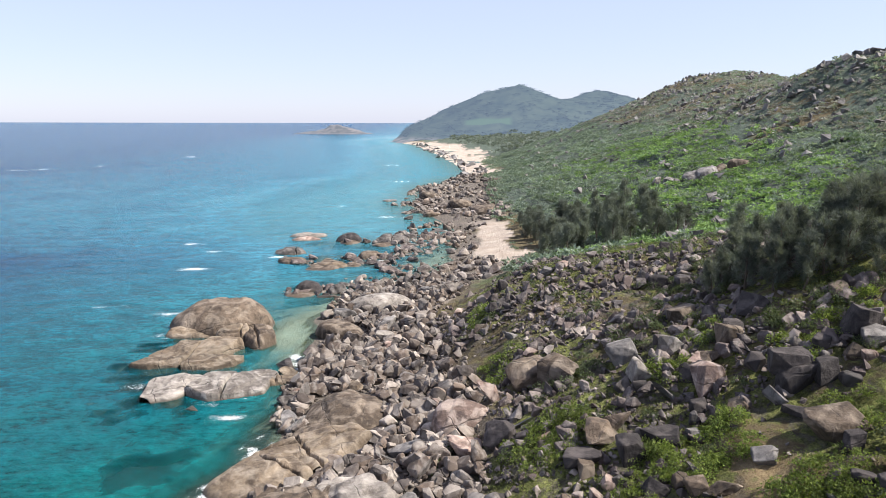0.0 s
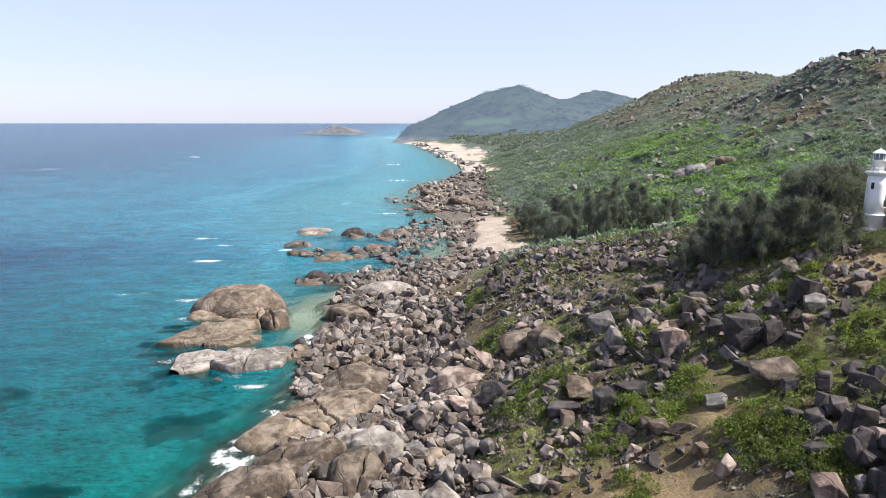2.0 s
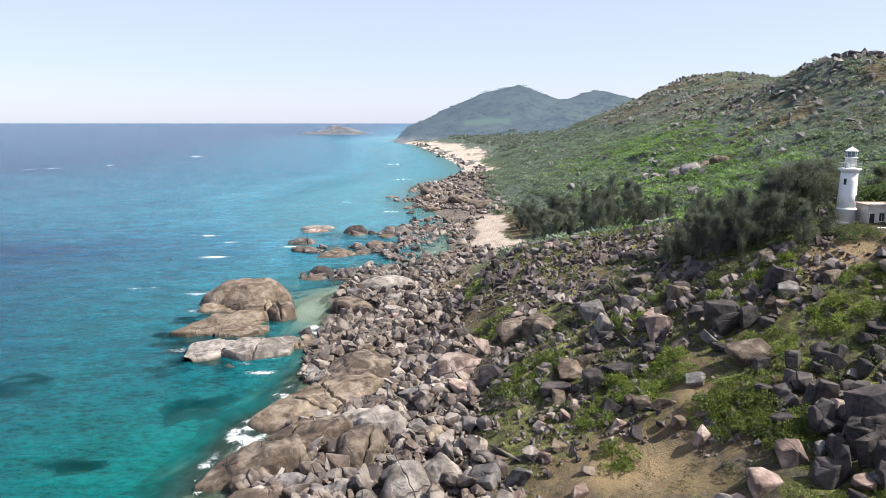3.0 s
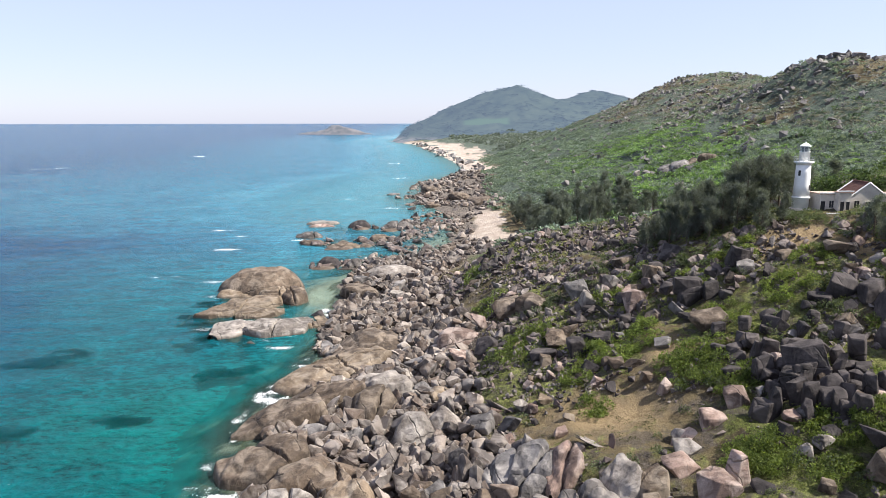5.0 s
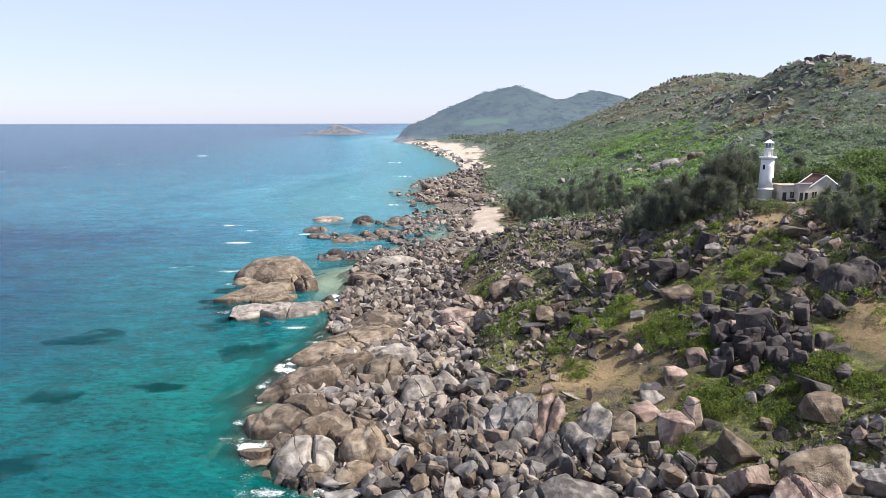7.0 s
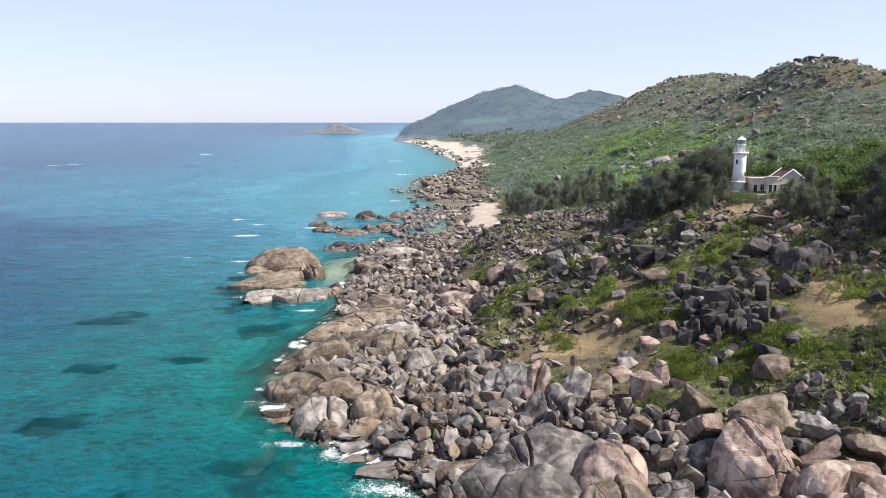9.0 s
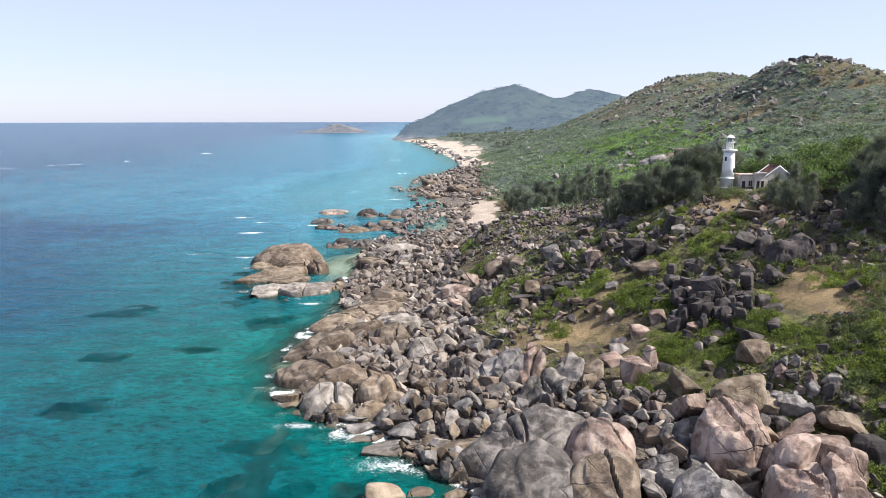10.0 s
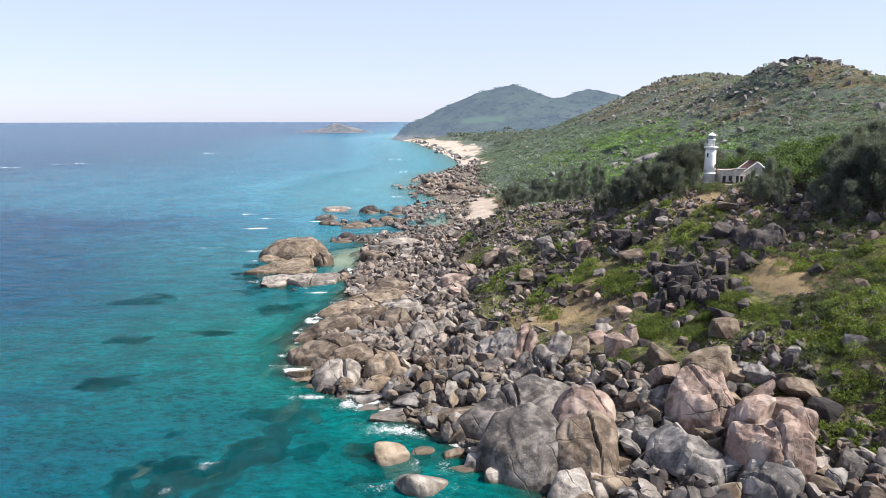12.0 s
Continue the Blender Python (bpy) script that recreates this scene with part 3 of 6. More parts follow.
def rod(bm, a, b, r0, r1, n=6):
    """A tapered rod from a to b."""
    a, b = Vector(a), Vector(b)
    turn = (b - a).to_track_quat("Z", "Y").to_matrix()
    rings = [[bm.verts.new(p + turn @ Vector((r * math.cos(2 * math.pi * k / n), r * math.sin(2 * math.pi * k / n), 0))) for k in range(n)] for p, r in ((a, r0), (b, r1))]
    for k in range(n):
        bm.faces.new((rings[0][k], rings[0][(k + 1) % n], rings[1][(k + 1) % n], rings[1][k]))
    bm.faces.new(list(reversed(rings[0])))
    bm.faces.new(rings[1])
    return bm


def ico(level):
    bm = bmesh.new()
    bmesh.ops.create_icosphere(bm, subdivisions=level, radius=1.0)
    bm.verts.ensure_lookup_table()
    v = np.array([p.co[:] for p in bm.verts])
    f = np.array([[q.index for q in p.verts] for p in bm.faces])
    bm.free()
    return v / np.linalg.norm(v, axis=1, keepdims=True), f


def boulder_form(rng, level, blocky=9.0, planes=11, lumps=0.06, ledges=0):
    """A granite boulder: a body cut by random joint planes, with rounded edges, filling the unit box."""
    d, f = ico(level)
    n = rng.normal(size=(planes, 3))
    n[:3] = np.eye(3) + 0.45 * rng.normal(size=(3, 3))
    n[3:6] = -np.eye(3) + 0.45 * rng.normal(size=(3, 3))
    n /= np.linalg.norm(n, axis=1, keepdims=True)
    h = rng.uniform(0.62, 1.0, planes)
    h[6:] = rng.uniform(0.72, 1.1, planes - 6)
    q = np.clip(d @ n.T, 1e-3, None) / h
    r = 1.0 / (np.sum(q**blocky, 1) ** (1.0 / blocky))
    for _ in range(ledges):
        joint, at = rng.normal(size=3), rng.uniform(-0.25, 0.45)
        joint = joint / np.linalg.norm(joint)
        far = (d * r[:, None]) @ joint - at
        r = r * (1 - rng.uniform(0.02, 0.06) / (1 + np.exp(-far / 0.012)))
        r = r * (1 - 0.035 * np.exp(-((far / 0.03) ** 2)))
    v = d * r[:, None]
    wob = sum(a * np.sin(v @ rng.normal(size=3) * k + rng.uniform(0, 6.28)) for a, k in ((1.0, 2.2), (0.6, 4.5), (0.35, 9.0), (0.2, 15.0)))
    v = v * (1 + lumps * wob)[:, None]
    lo, hi = v.min(0), v.max(0)
    return (v - (lo + hi) / 2) / (hi - lo) * 2, f


def split_form(rng, points=13, bevel=0.07):
    """A block freshly split along joints: flat faces, narrow worn edges."""
    bm = bmesh.new()
    p = rng.uniform(-1, 1, (points, 3))
    p = p / np.maximum(np.abs(p).max(1, keepdims=True), 0.6) * rng.uniform(0.75, 1.0, (points, 1))
    for q in p:
        bm.verts.new(q)
    r = bmesh.ops.convex_hull(bm, input=bm.verts)
    junk = [g for g in r["geom_interior"] if isinstance(g, bmesh.types.BMVert)]
    bmesh.ops.delete(bm, geom=junk, context="VERTS")
    bmesh.ops.dissolve_limit(bm, angle_limit=radians(14), verts=bm.verts, edges=bm.edges)
    if bevel:
        bmesh.ops.bevel(bm, geom=list(bm.edges), offset=bevel, segments=1, affect="EDGES", clamp_overlap=True)
    bmesh.ops.triangulate(bm, faces=bm.faces)
    bmesh.ops.recalc_face_normals(bm, faces=bm.faces)
    bm.verts.index_update()
    v = np.array([q.co[:] for q in bm.verts])
    f = np.array([[q.index for q in face.verts] for face in bm.faces])
    bm.free()
    lo, hi = v.min(0), v.max(0)
    return (v - (lo + hi) / 2) / (hi - lo) * 2, f


rng = np.random.default_rng(7)
FORMS = [boulder_form(rng, 4, blocky=rng.uniform(9, 18), planes=int(rng.integers(9, 15)), lumps=rng.uniform(0.012, 0.03), ledges=int(rng.integers(1, 4))) for _ in range(14)]
BLOCKS = [boulder_form(rng, 4, blocky=rng.uniform(14, 40), planes=int(rng.integers(8, 15)), lumps=rng.uniform(0.012, 0.035), ledges=int(rng.integers(0, 2))) for _ in range(18)]
DOMES = [boulder_form(rng, 5, blocky=rng.uniform(3.5, 6.5), planes=int(rng.integers(12, 18)), lumps=rng.uniform(0.012, 0.03), ledges=int(rng.integers(1, 4))) for _ in range(13)]
SHARP = [split_form(rng, int(rng.integers(17, 30)), rng.uniform(0.04, 0.09)) for _ in range(22)]
ROUND = [boulder_form(rng, 3, blocky=rng.uniform(10, 26), planes=int(rng.integers(8, 13)), lumps=0.025) for _ in range(16)]
SMALL = [boulder_form(rng, 2, blocky=rng.uniform(6, 12), planes=int(rng.integers(8, 12)), lumps=0.03) for _ in range(16)]
SPLIT = [split_form(rng, int(rng.integers(10, 16)), rng.uniform(0.05, 0.1)) for _ in range(30)]
CHIPS = [split_form(rng, 9, 0.0) for _ in range(14)]

TINTS = {
    "grey": granite("grey_granite", (0.128, 0.117, 0.112), (0.34, 0.31, 0.285), (0.039, 0.035, 0.034)),
    "slate": granite("slate_granite", (0.084, 0.074, 0.068), (0.25, 0.222, 0.2), (0.031, 0.026, 0.024)),
    "brown": granite("brown_granite", (0.111, 0.081, 0.058), (0.264, 0.212, 0.164), (0.035, 0.026, 0.02)),
    "pale": granite("pale_granite", (0.212, 0.184, 0.16), (0.396, 0.356, 0.315), (0.066, 0.054, 0.047)),
    "tan": granite("tan_granite", (0.164, 0.122, 0.084), (0.306, 0.251, 0.191), (0.054, 0.038, 0.028)),
    "pink": granite("pink_granite", (0.212, 0.146, 0.119), (0.432, 0.347, 0.297), (0.049, 0.035, 0.031)),
    "dark": granite("dark_granite", (0.043, 0.036, 0.035), (0.104, 0.087, 0.081), (0.017, 0.014, 0.014)),
}
LOOKS = {
    "grey": "weathered grey granite boulder on the rocky shore",
    "brown": "brown-stained rounded granite boulder among other rocks",
    "pale": "pale sun-bleached granite boulder with worn edges",
    "tan": "tan granite boulder with dark stains, lying on rock",
    "pink": "pinkish granite block with dark weathering streaks",
    "dark": "dark lichen-covered granite block on the slope",
}
SHARED, TAKEN = {}, []


def boulder(tint, x, y, wide, deep, high, lift=0.0, form=None, turn=None):
    """One boulder, sunk a little into the ground."""
    k = len(TAKEN)
    whaleback = wide > 7.0 and high < 0.75 * wide
    forms = DOMES if whaleback else SHARP if tint == "dark" or k % 5 == 0 or (x > 20 and y > 22 and k % 3) else FORMS if max(wide, high) > 5.5 else BLOCKS
    form = k * 5 % len(forms) if form is None else form
    key = (tint, form, len(forms))  # the sets differ in number
    if key not in SHARED:
        SHARED[key] = mesh_of("boulder", *forms[form], TINTS[tint], forms is not SHARP, 16)
    ob = new("boulder", SHARED[key])
    z = max(float(ground(x, y)), -1.0) + (-0.05 if whaleback else 0.25) * high + lift
    high = high * 1.65 if whaleback else high
    lean = 4 if whaleback else 11
    tip = [math.sin(k * 2.3) * lean, math.cos(k * 1.7) * lean, (turn if turn is not None else (k * 67 % 4) * 90 + math.sin(k * 3.1) * 16)]
    quarter = turn is None and (k * 67 % 4) % 2 == 1
    a, b = (deep, wide) if quarter else (wide, deep)
    ob.matrix_world = pose(x, y, z, *tip) @ Matrix.Diagonal((a * 0.54, b * 0.54, high * 0.56, 1))
    tagged(ob, LOOKS[tint], "boulder", "granite boulders along the coast")
    TAKEN.append((x, y, max(wide, deep) / 2))
    if float(ground(x, y)) < 0.2 and y < 320:
        AWASH.append((x, y, wide * 0.52, deep * 0.52, 0.0))
    return ob


def outcrop(tint, x, y, wide, deep, high, turn=0.0, cell=6.0, relief=0.2, crack=0.18, label="", seed=1, square=3.4):
    """Bedrock rising from the ground: a steep-sided swell parted by joints into fitted, rounded slabs."""
    r = np.random.default_rng(seed)
    nx, ny = min(110, int(wide / 0.28)), min(110, int(deep / 0.28))
    u, v = np.meshgrid(np.linspace(-1, 1, nx), np.linspace(-1, 1, ny))
    a, b = u * wide / 2, v * deep / 2
    wa, wb = a + 0.22 * cell * ripple(a, b, cell * 0.8, seed, 3), b + 0.22 * cell * ripple(a + 50, b, cell * 0.8, seed + 7, 3)
    spin = r.uniform(0.2, 1.2)
    wa, wb = wa * math.cos(spin) - wb * math.sin(spin), (wa * math.sin(spin) + wb * math.cos(spin)) * 1.5
    half = max(wide, deep) * 0.8
    count = max(2, int(2 * half / cell))
    seeds = [((i + 0.5 + r.uniform(-0.4, 0.4)) * 2 * half / count - half, (j + 0.5 + r.uniform(-0.4, 0.4)) * 2 * half / count - half) for i in range(count) for j in range(count)]
    far = np.stack([np.hypot(wa - p, wb - q) for p, q in seeds], -1)
    pick = np.argmin(far, -1)
    two = np.partition(far, 1, -1)
    gap = two[..., 1] - two[..., 0]
    level, tilt = r.uniform(-1, 1, len(seeds)), r.normal(0, 0.12, (len(seeds), 2))
    d = (np.abs(u) ** square + np.abs(v) ** square) ** (1 / square) * (1 + 0.07 * ripple(a, b, 0.35 * wide, seed + 3, 3))
    rise = np.clip(1 - d**2.6, 0, 1) ** (0.34 if square > 3 else 0.5)
    slab = (relief * level[pick] + relief * (tilt[pick, 0] * a + tilt[pick, 1] * b)) * (1 - np.exp(-gap / (0.1 * cell))) - 1.8 * crack * np.exp(-gap / (0.04 * cell))
    h = high * rise * (1 + slab) + 0.03 * high * ripple(a, b, 2.2, seed + 5, 3) * rise
    c, s = math.cos(radians(turn)), math.sin(radians(turn))
    base = np.maximum(ground(x + c * a - s * b, y + s * a + c * b), -1.0)
    here = max(float(ground(x, y)), -1.0)
    verts = np.stack([a, b, base - here + h - 0.7 - 1.6 * (rise <= 0)], -1).reshape(-1, 3)
    k = (np.arange(ny - 1)[:, None] * nx + np.arange(nx - 1)).ravel()
    quads = np.stack([k, k + 1, k + nx + 1, k + nx], -1)
    quads = quads[(rise.ravel()[quads] > 0).any(1)]
    ob = thing("outcrop", pose(x, y, here, 0, 0, turn), label, "rock outcrop", "granite outcrops along the coast")
    owner = pick.ravel()[quads[:, 0]]
    for n in np.unique(owner):
        mine = quads[owner == n]
        used, mine = np.unique(mine, return_inverse=True)
        slab_mesh = new("slab", mesh_of("slab", verts[used], mine.reshape(-1, 4), TINTS[tint]))
        slab_mesh.parent = ob
    for f in (-0.27, 0.0, 0.27):
        TAKEN.append((x + (c * wide if wide > deep else -s * deep) * f, y + (s * wide if wide > deep else c * deep) * f, 0.46 * min(wide, deep)))
    return ob


def bedrock(tint, x, y, wide, deep, high, turn=0.0, dip=(0.0, 0.0), joints=1, seed=1, label="", soft=0.3, sides=7):
    """A granite plate: rounded many-sided outline, steep flanks, a top that dips, shells peeling off it, straight joints."""
    r = np.random.default_rng(seed)
    nx, ny = int(np.clip(wide / 0.22, 24, 100)), int(np.clip(deep / 0.22, 24, 100))
    u, v = np.meshgrid(np.linspace(-1.14, 1.14, nx), np.linspace(-1.14, 1.14, ny))
    a, b = u * wide / 2, v * deep / 2
    size = min(wide, deep)
    d = np.zeros(u.shape)
    for k in range(sides):
        t = 2 * math.pi * (k + r.uniform(-0.3, 0.3)) / sides
        d = d + (np.clip(u * math.cos(t) + v * math.sin(t), 0, None) / r.uniform(0.88, 1.04)) ** 16
    d = d ** (1 / 16) * (1 + 0.05 * ripple(a, b, 0.4 * size, seed + 3, 3))
    edge = np.clip((1 - d) / (0.62 * soft), 0, 1)
    rise = np.sqrt(1 - (1 - edge) ** 2.2)
    top = np.clip(1 + dip[0] * u + dip[1] * v, 0.12, 2.2)
    for _ in range(4):
        c0, t = r.uniform(0.2, 0.75), r.uniform(0, 6.28)
        shell = c0 + 0.22 * ripple(a, b, 0.5 * size, seed + int(100 * c0), 2) - (0.5 * d + 0.5 * (u * math.cos(t) + v * math.sin(t)))
        top = top - min(r.uniform(0.05, 0.15), 0.5 / high) / (1 + np.exp(np.clip(shell / 0.016, -40, 40)))
    pick, gap = np.zeros(u.shape, int), np.full(u.shape, 99.0)
    for k in range(joints):
        t = r.uniform(-0.5, 0.5) + (0.2 if k % 2 == 0 else 1.6)
        line = a * math.cos(t) + b * math.sin(t) - r.uniform(-0.3, 0.3) * size + 0.05 * size * ripple(a, b, 0.5 * size, seed + 11 * k, 3)
        pick, gap = pick * 2 + (line > 0), np.minimum(gap, np.abs(line))
    level = r.uniform(-0.1, 0.1, 2 ** max(joints, 1))
    top = top + level[pick] * (1 - np.exp(-gap / 0.5))
    h = rise * top * high * (1 + 0.03 * ripple(a, b, 3.0, seed + 5, 4) - 0.06 * np.abs(ripple(a, b, 4.5, seed + 9, 2))) - min(0.4 * high, 1.3) * np.exp(-((gap / 0.22) ** 2)) * rise
    c, q = math.cos(radians(turn)), math.sin(radians(turn))
    base = np.maximum(ground(x + c * a - q * b, y + q * a + c * b), -0.3)
    here = max(float(ground(x, y)), -0.3)
    verts = np.stack([a, b, base - here + h - 0.4 - 2.2 * np.clip((d - 1) / 0.08, 0, 1)], -1).reshape(-1, 3)
    k = (np.arange(ny - 1)[:, None] * nx + np.arange(nx - 1)).ravel()
    quads = np.stack([k, k + 1, k + nx + 1, k + nx], -1)
    quads = quads[(d.ravel()[quads] < 1.08).any(1)]
    ob = thing("outcrop", pose(x, y, here, 0, 0, turn), label, "rock outcrop", "granite outcrops along the coast")
    owner = pick.ravel()[quads[:, 0]]
    for n in np.unique(owner):
        used, mine = np.unique(quads[owner == n], return_inverse=True)
        new("slab", mesh_of("slab", verts[used], mine.reshape(-1, 4), TINTS[tint], crease=24)).parent = ob
    for f in (-0.25, 0.0, 0.25):
        TAKEN.append((x + (c * wide if wide > deep else -q * deep) * f, y + (q * wide if wide > deep else c * deep) * f, 0.46 * size))
    if base.min() < -0.1:
        AWASH.append((x, y, wide * 0.5, deep * 0.5, turn))
    return ob


def strew(name, forms, xs, ys, zs, sizes, material, label, flat=(0.55, 0.95), tip=0.35, smooth=True, seed=1):
    """Many alike pieces joined into one mesh of kind stuff."""
    r = np.random.default_rng(seed)
    V, F, base = [], [], 0
    pick = r.integers(0, len(forms), len(xs))
    yaw = r.uniform(0, 2 * math.pi, len(xs))
    lean = r.normal(0, tip, (len(xs), 2))
    for n in range(len(xs)):
        v, f = forms[pick[n]]
        s = sizes[n] * np.array([r.uniform(0.75, 1.25), r.uniform(0.75, 1.25), r.uniform(*flat)]) / 2
        m = Euler((lean[n, 0], lean[n, 1], yaw[n])).to_matrix()
        w = (v * s) @ np.array(m).T
        w += (xs[n], ys[n], zs[n])
        V.append(w)
        F.append(f + base)
        base += len(w)
    ob = new(name, mesh_of(name, np.concatenate(V), np.concatenate(F), material, smooth, 26))
    return tagged(ob, label, name.replace("_", " "), kind="stuff")


# ---- the lighthouse ----
def lighthouse(x, y, z):
    t = thing("lighthouse", pose(x, y, z, 0, 0, 12), "white cylindrical lighthouse with gallery and glazed lantern", "lighthouse")
    part("plinth", lathe([(2.05, -2.0), (2.05, 0.15), (1.98, 0.3)], 32), MAT_PLASTER, t, smooth=False)
    part("base_drum", lathe([(1.68, 0.2), (1.66, 2.35), (1.74, 2.42)], 40), MAT_WHITE, t, smooth=True)
    part("band", lathe([(1.66, 2.38), (1.86, 2.46), (1.86, 2.66), (1.6, 2.78)], 40), MAT_WHITE, t, smooth=True)
    part("shaft", lathe([(1.58, 2.7), (1.52, 5.0), (1.44, 7.6), (1.38, 9.3)], 40), MAT_WHITE, t, smooth=True)
    part("corbel", lathe([(1.38, 9.2), (1.5, 9.45), (1.82, 9.7)], 40), MAT_WHITE, t, smooth=True)
    gallery = part("gallery", lathe([(1.86, 9.68), (1.92, 9.72), (1.92, 9.92), (1.86, 9.96)], 40), MAT_WHITE, t)
    for k in range(14):
        a = 2 * math.pi * k / 14
        bm = rod(bmesh.new(), (1.82 * math.cos(a), 1.82 * math.sin(a), 9.9), (1.82 * math.cos(a), 1.82 * math.sin(a), 10.9), 0.03, 0.03)
        part("railing_post", bm, MAT_METAL, gallery)
    for h in (10.4, 10.88):
        bm = bmesh.new()
        for k in range(28):
            a, b = 2 * math.pi * k / 28, 2 * math.pi * (k + 1) / 28
            rod(bm, (1.82 * math.cos(a), 1.82 * math.sin(a), h), (1.82 * math.cos(b), 1.82 * math.sin(b), h), 0.028, 0.028, 5)
        part("rail", bm, MAT_METAL, gallery, "grey metal handrail")
    part("watch_room", lathe([(0.98, 9.9), (0.95, 11.75), (1.06, 11.8), (1.06, 11.95)], 32), MAT_WHITE, t, smooth=True)
    lantern = part("lantern", lathe([(0.84, 11.9), (0.84, 13.05)], 16), MAT_GLASS, t, "dark glazed lantern")
    for k in range(8):
        a = 2 * math.pi * k / 8
        part("mullion", rod(bmesh.new(), (0.86 * math.cos(a), 0.86 * math.sin(a), 11.9), (0.86 * math.cos(a), 0.86 * math.sin(a), 13.05), 0.035, 0.035), MAT_WHITE, lantern)
    bm = bmesh.new()
    for k in range(20):
        a, b = 2 * math.pi * k / 20, 2 * math.pi * (k + 1) / 20
        rod(bm, (1.02 * math.cos(a), 1.02 * math.sin(a), 12.4), (1.02 * math.cos(b), 1.02 * math.sin(b), 12.4), 0.025, 0.025, 5)
    part("lantern_rail", bm, MAT_METAL, lantern)
    roof = part("roof", lathe([(1.08, 13.0), (1.08, 13.1), (0.6, 13.5), (0.12, 13.75), (0.1, 13.95)], 24), MAT_WHITE, t, "white conical lantern roof")
    part("finial", rod(bmesh.new(), (0, 0, 13.9), (0, 0, 14.7), 0.04, 0.015), MAT_METAL, roof)
    for a, h in ((-152, 7.6), (-60, 4.6)):
        w = part("window", box(bmesh.new(), -0.22, -0.12, -0.55, 0.22, 0.12, 0.55, 0.02), MAT_DARK, t, "narrow dark window slit")
        rr = 1.42 if h > 6 else 1.5
        w.matrix_local = pose(rr * math.cos(radians(a)), rr * math.sin(radians(a)), h, 0, 0, a + 90)
    d = part("door", box(bmesh.new(), -0.5, -0.1, 0, 0.5, 0.1, 2.0, 0.02), MAT_WOOD, t, "weathered wooden door")
    d.matrix_local = pose(1.64 * math.cos(radians(-40)), 1.64 * math.sin(radians(-40)), 0.25, 0, 0, 50)
    return t


def opening(parent, x, y, z, w, h, kind):
    """A framed door or window in a wall that faces -y."""
    o = part(kind, box(bmesh.new(), x - w / 2, y - 0.05, z, x + w / 2, y + 0.06, z + h), MAT_DARK, parent, "dark shuttered " + kind)
    bm = bmesh.new()
    for b in ((x - w / 2 - 0.09, z - 0.05, x - w / 2, z + h + 0.09), (x + w / 2, z - 0.05, x + w / 2 + 0.09, z + h + 0.09), (x - w / 2, z + h, x + w / 2, z + h + 0.09)):
        box(bm, b[0], y - 0.09, b[1], b[2], y + 0.02, b[3])
    part("frame", bm, MAT_PLASTER, o)
    if kind == "window":
        part("sill", box(bmesh.new(), x - w / 2 - 0.15, y - 0.16, z - 0.12, x + w / 2 + 0.15, y + 0.02, z - 0.04), MAT_PLASTER, o)
        part("mullion", box(bmesh.new(), x - 0.03, y - 0.08, z, x + 0.03, y - 0.04, z + h), MAT_PLASTER, o)


def keeper_house(x, y, z):
    """Gabled house: front gable to the sea, tiled roof."""
    t = thing("house", pose(x, y, z), "small white gabled keeper's house with dark red tiled roof", "house")
    half, deep, eave, top = 3.4, 6.0, 3.1, 5.7
    bm = bmesh.new()
    pts = [(-half, 0, -1.5), (half, 0, -1.5), (half, 0, eave), (0, 0, top), (-half, 0, eave)]
    a = [bm.verts.new(p) for p in pts]
    b = [bm.verts.new((p[0], deep, p[2])) for p in pts]
    bm.faces.new(a)
    bm.faces.new(list(reversed(b)))
    for k in range(5):
        bm.faces.new((a[k], b[k], b[(k + 1) % 5], a[(k + 1) % 5]))
    bmesh.ops.recalc_face_normals(bm, faces=bm.faces)
    part("wall", bm, MAT_PLASTER, t)
    for side in (-1, 1):
        slope = part("roof", bmesh.new(), MAT_TILE, t, "dark red clay tile roof slope")
        bm = bmesh.new()
        run = math.hypot(half + 0.25, top - eave + 0.19)
        ang = math.atan2(top - eave + 0.19, half + 0.25)
        rows = 12
        for r in range(rows):
            lo, hi = run * r / rows, run * (r + 1) / rows + 0.06
            for q in range(16):
                y0, y1 = -0.02 + deep * q / 16, -0.02 + deep * (q + 1) / 16 - 0.03
                h0 = 0.03 + 0.04 * ((q * 7 + r * 3) % 5) / 5
                v = [bm.verts.new((side * (u * math.cos(ang)), yy, top + 0.06 - u * math.sin(ang) + dz)) for u, dz in ((lo, h0), (hi, h0 + 0.05)) for yy in (y0, y1)]
                w = [bm.verts.new((p.co.x, p.co.y, p.co.z - 0.08)) for p in v]
                for quad in ((v[0], v[2], v[3], v[1]), (w[2], w[0], w[1], w[3]), (v[2], w[2], w[3], v[3]), (v[0], v[1], w[1], w[0]), (v[0], w[0], w[2], v[2]), (v[1], v[3], w[3], w[1])):
                    bm.faces.new(quad)
        bmesh.ops.recalc_face_normals(bm, faces=bm.faces)
        bm.to_mesh(slope.data)
        bm.free()
        for yy in (-0.16, deep):
            bm = bmesh.new()
            rod(bm, (0, yy + 0.08, top + 0.22), (side * (half + 0.3), yy + 0.08, eave - 0.02), 0.16, 0.16, 4)
            part("verge", bm, MAT_WHITE, t, "whitewashed gable coping")
    part("ridge_cap", rod(bmesh.new(), (0, -0.1, top + 0.22), (0, deep + 0.1, top + 0.22), 0.14, 0.14, 8), MAT_TILE, t)
    for xx in (-2.2, 0.0, 2.2):
        opening(t, xx, 0, 0.9 if xx else 0.0, 1.0, 1.35 if xx else 2.1, "window" if xx else "door")
    return t


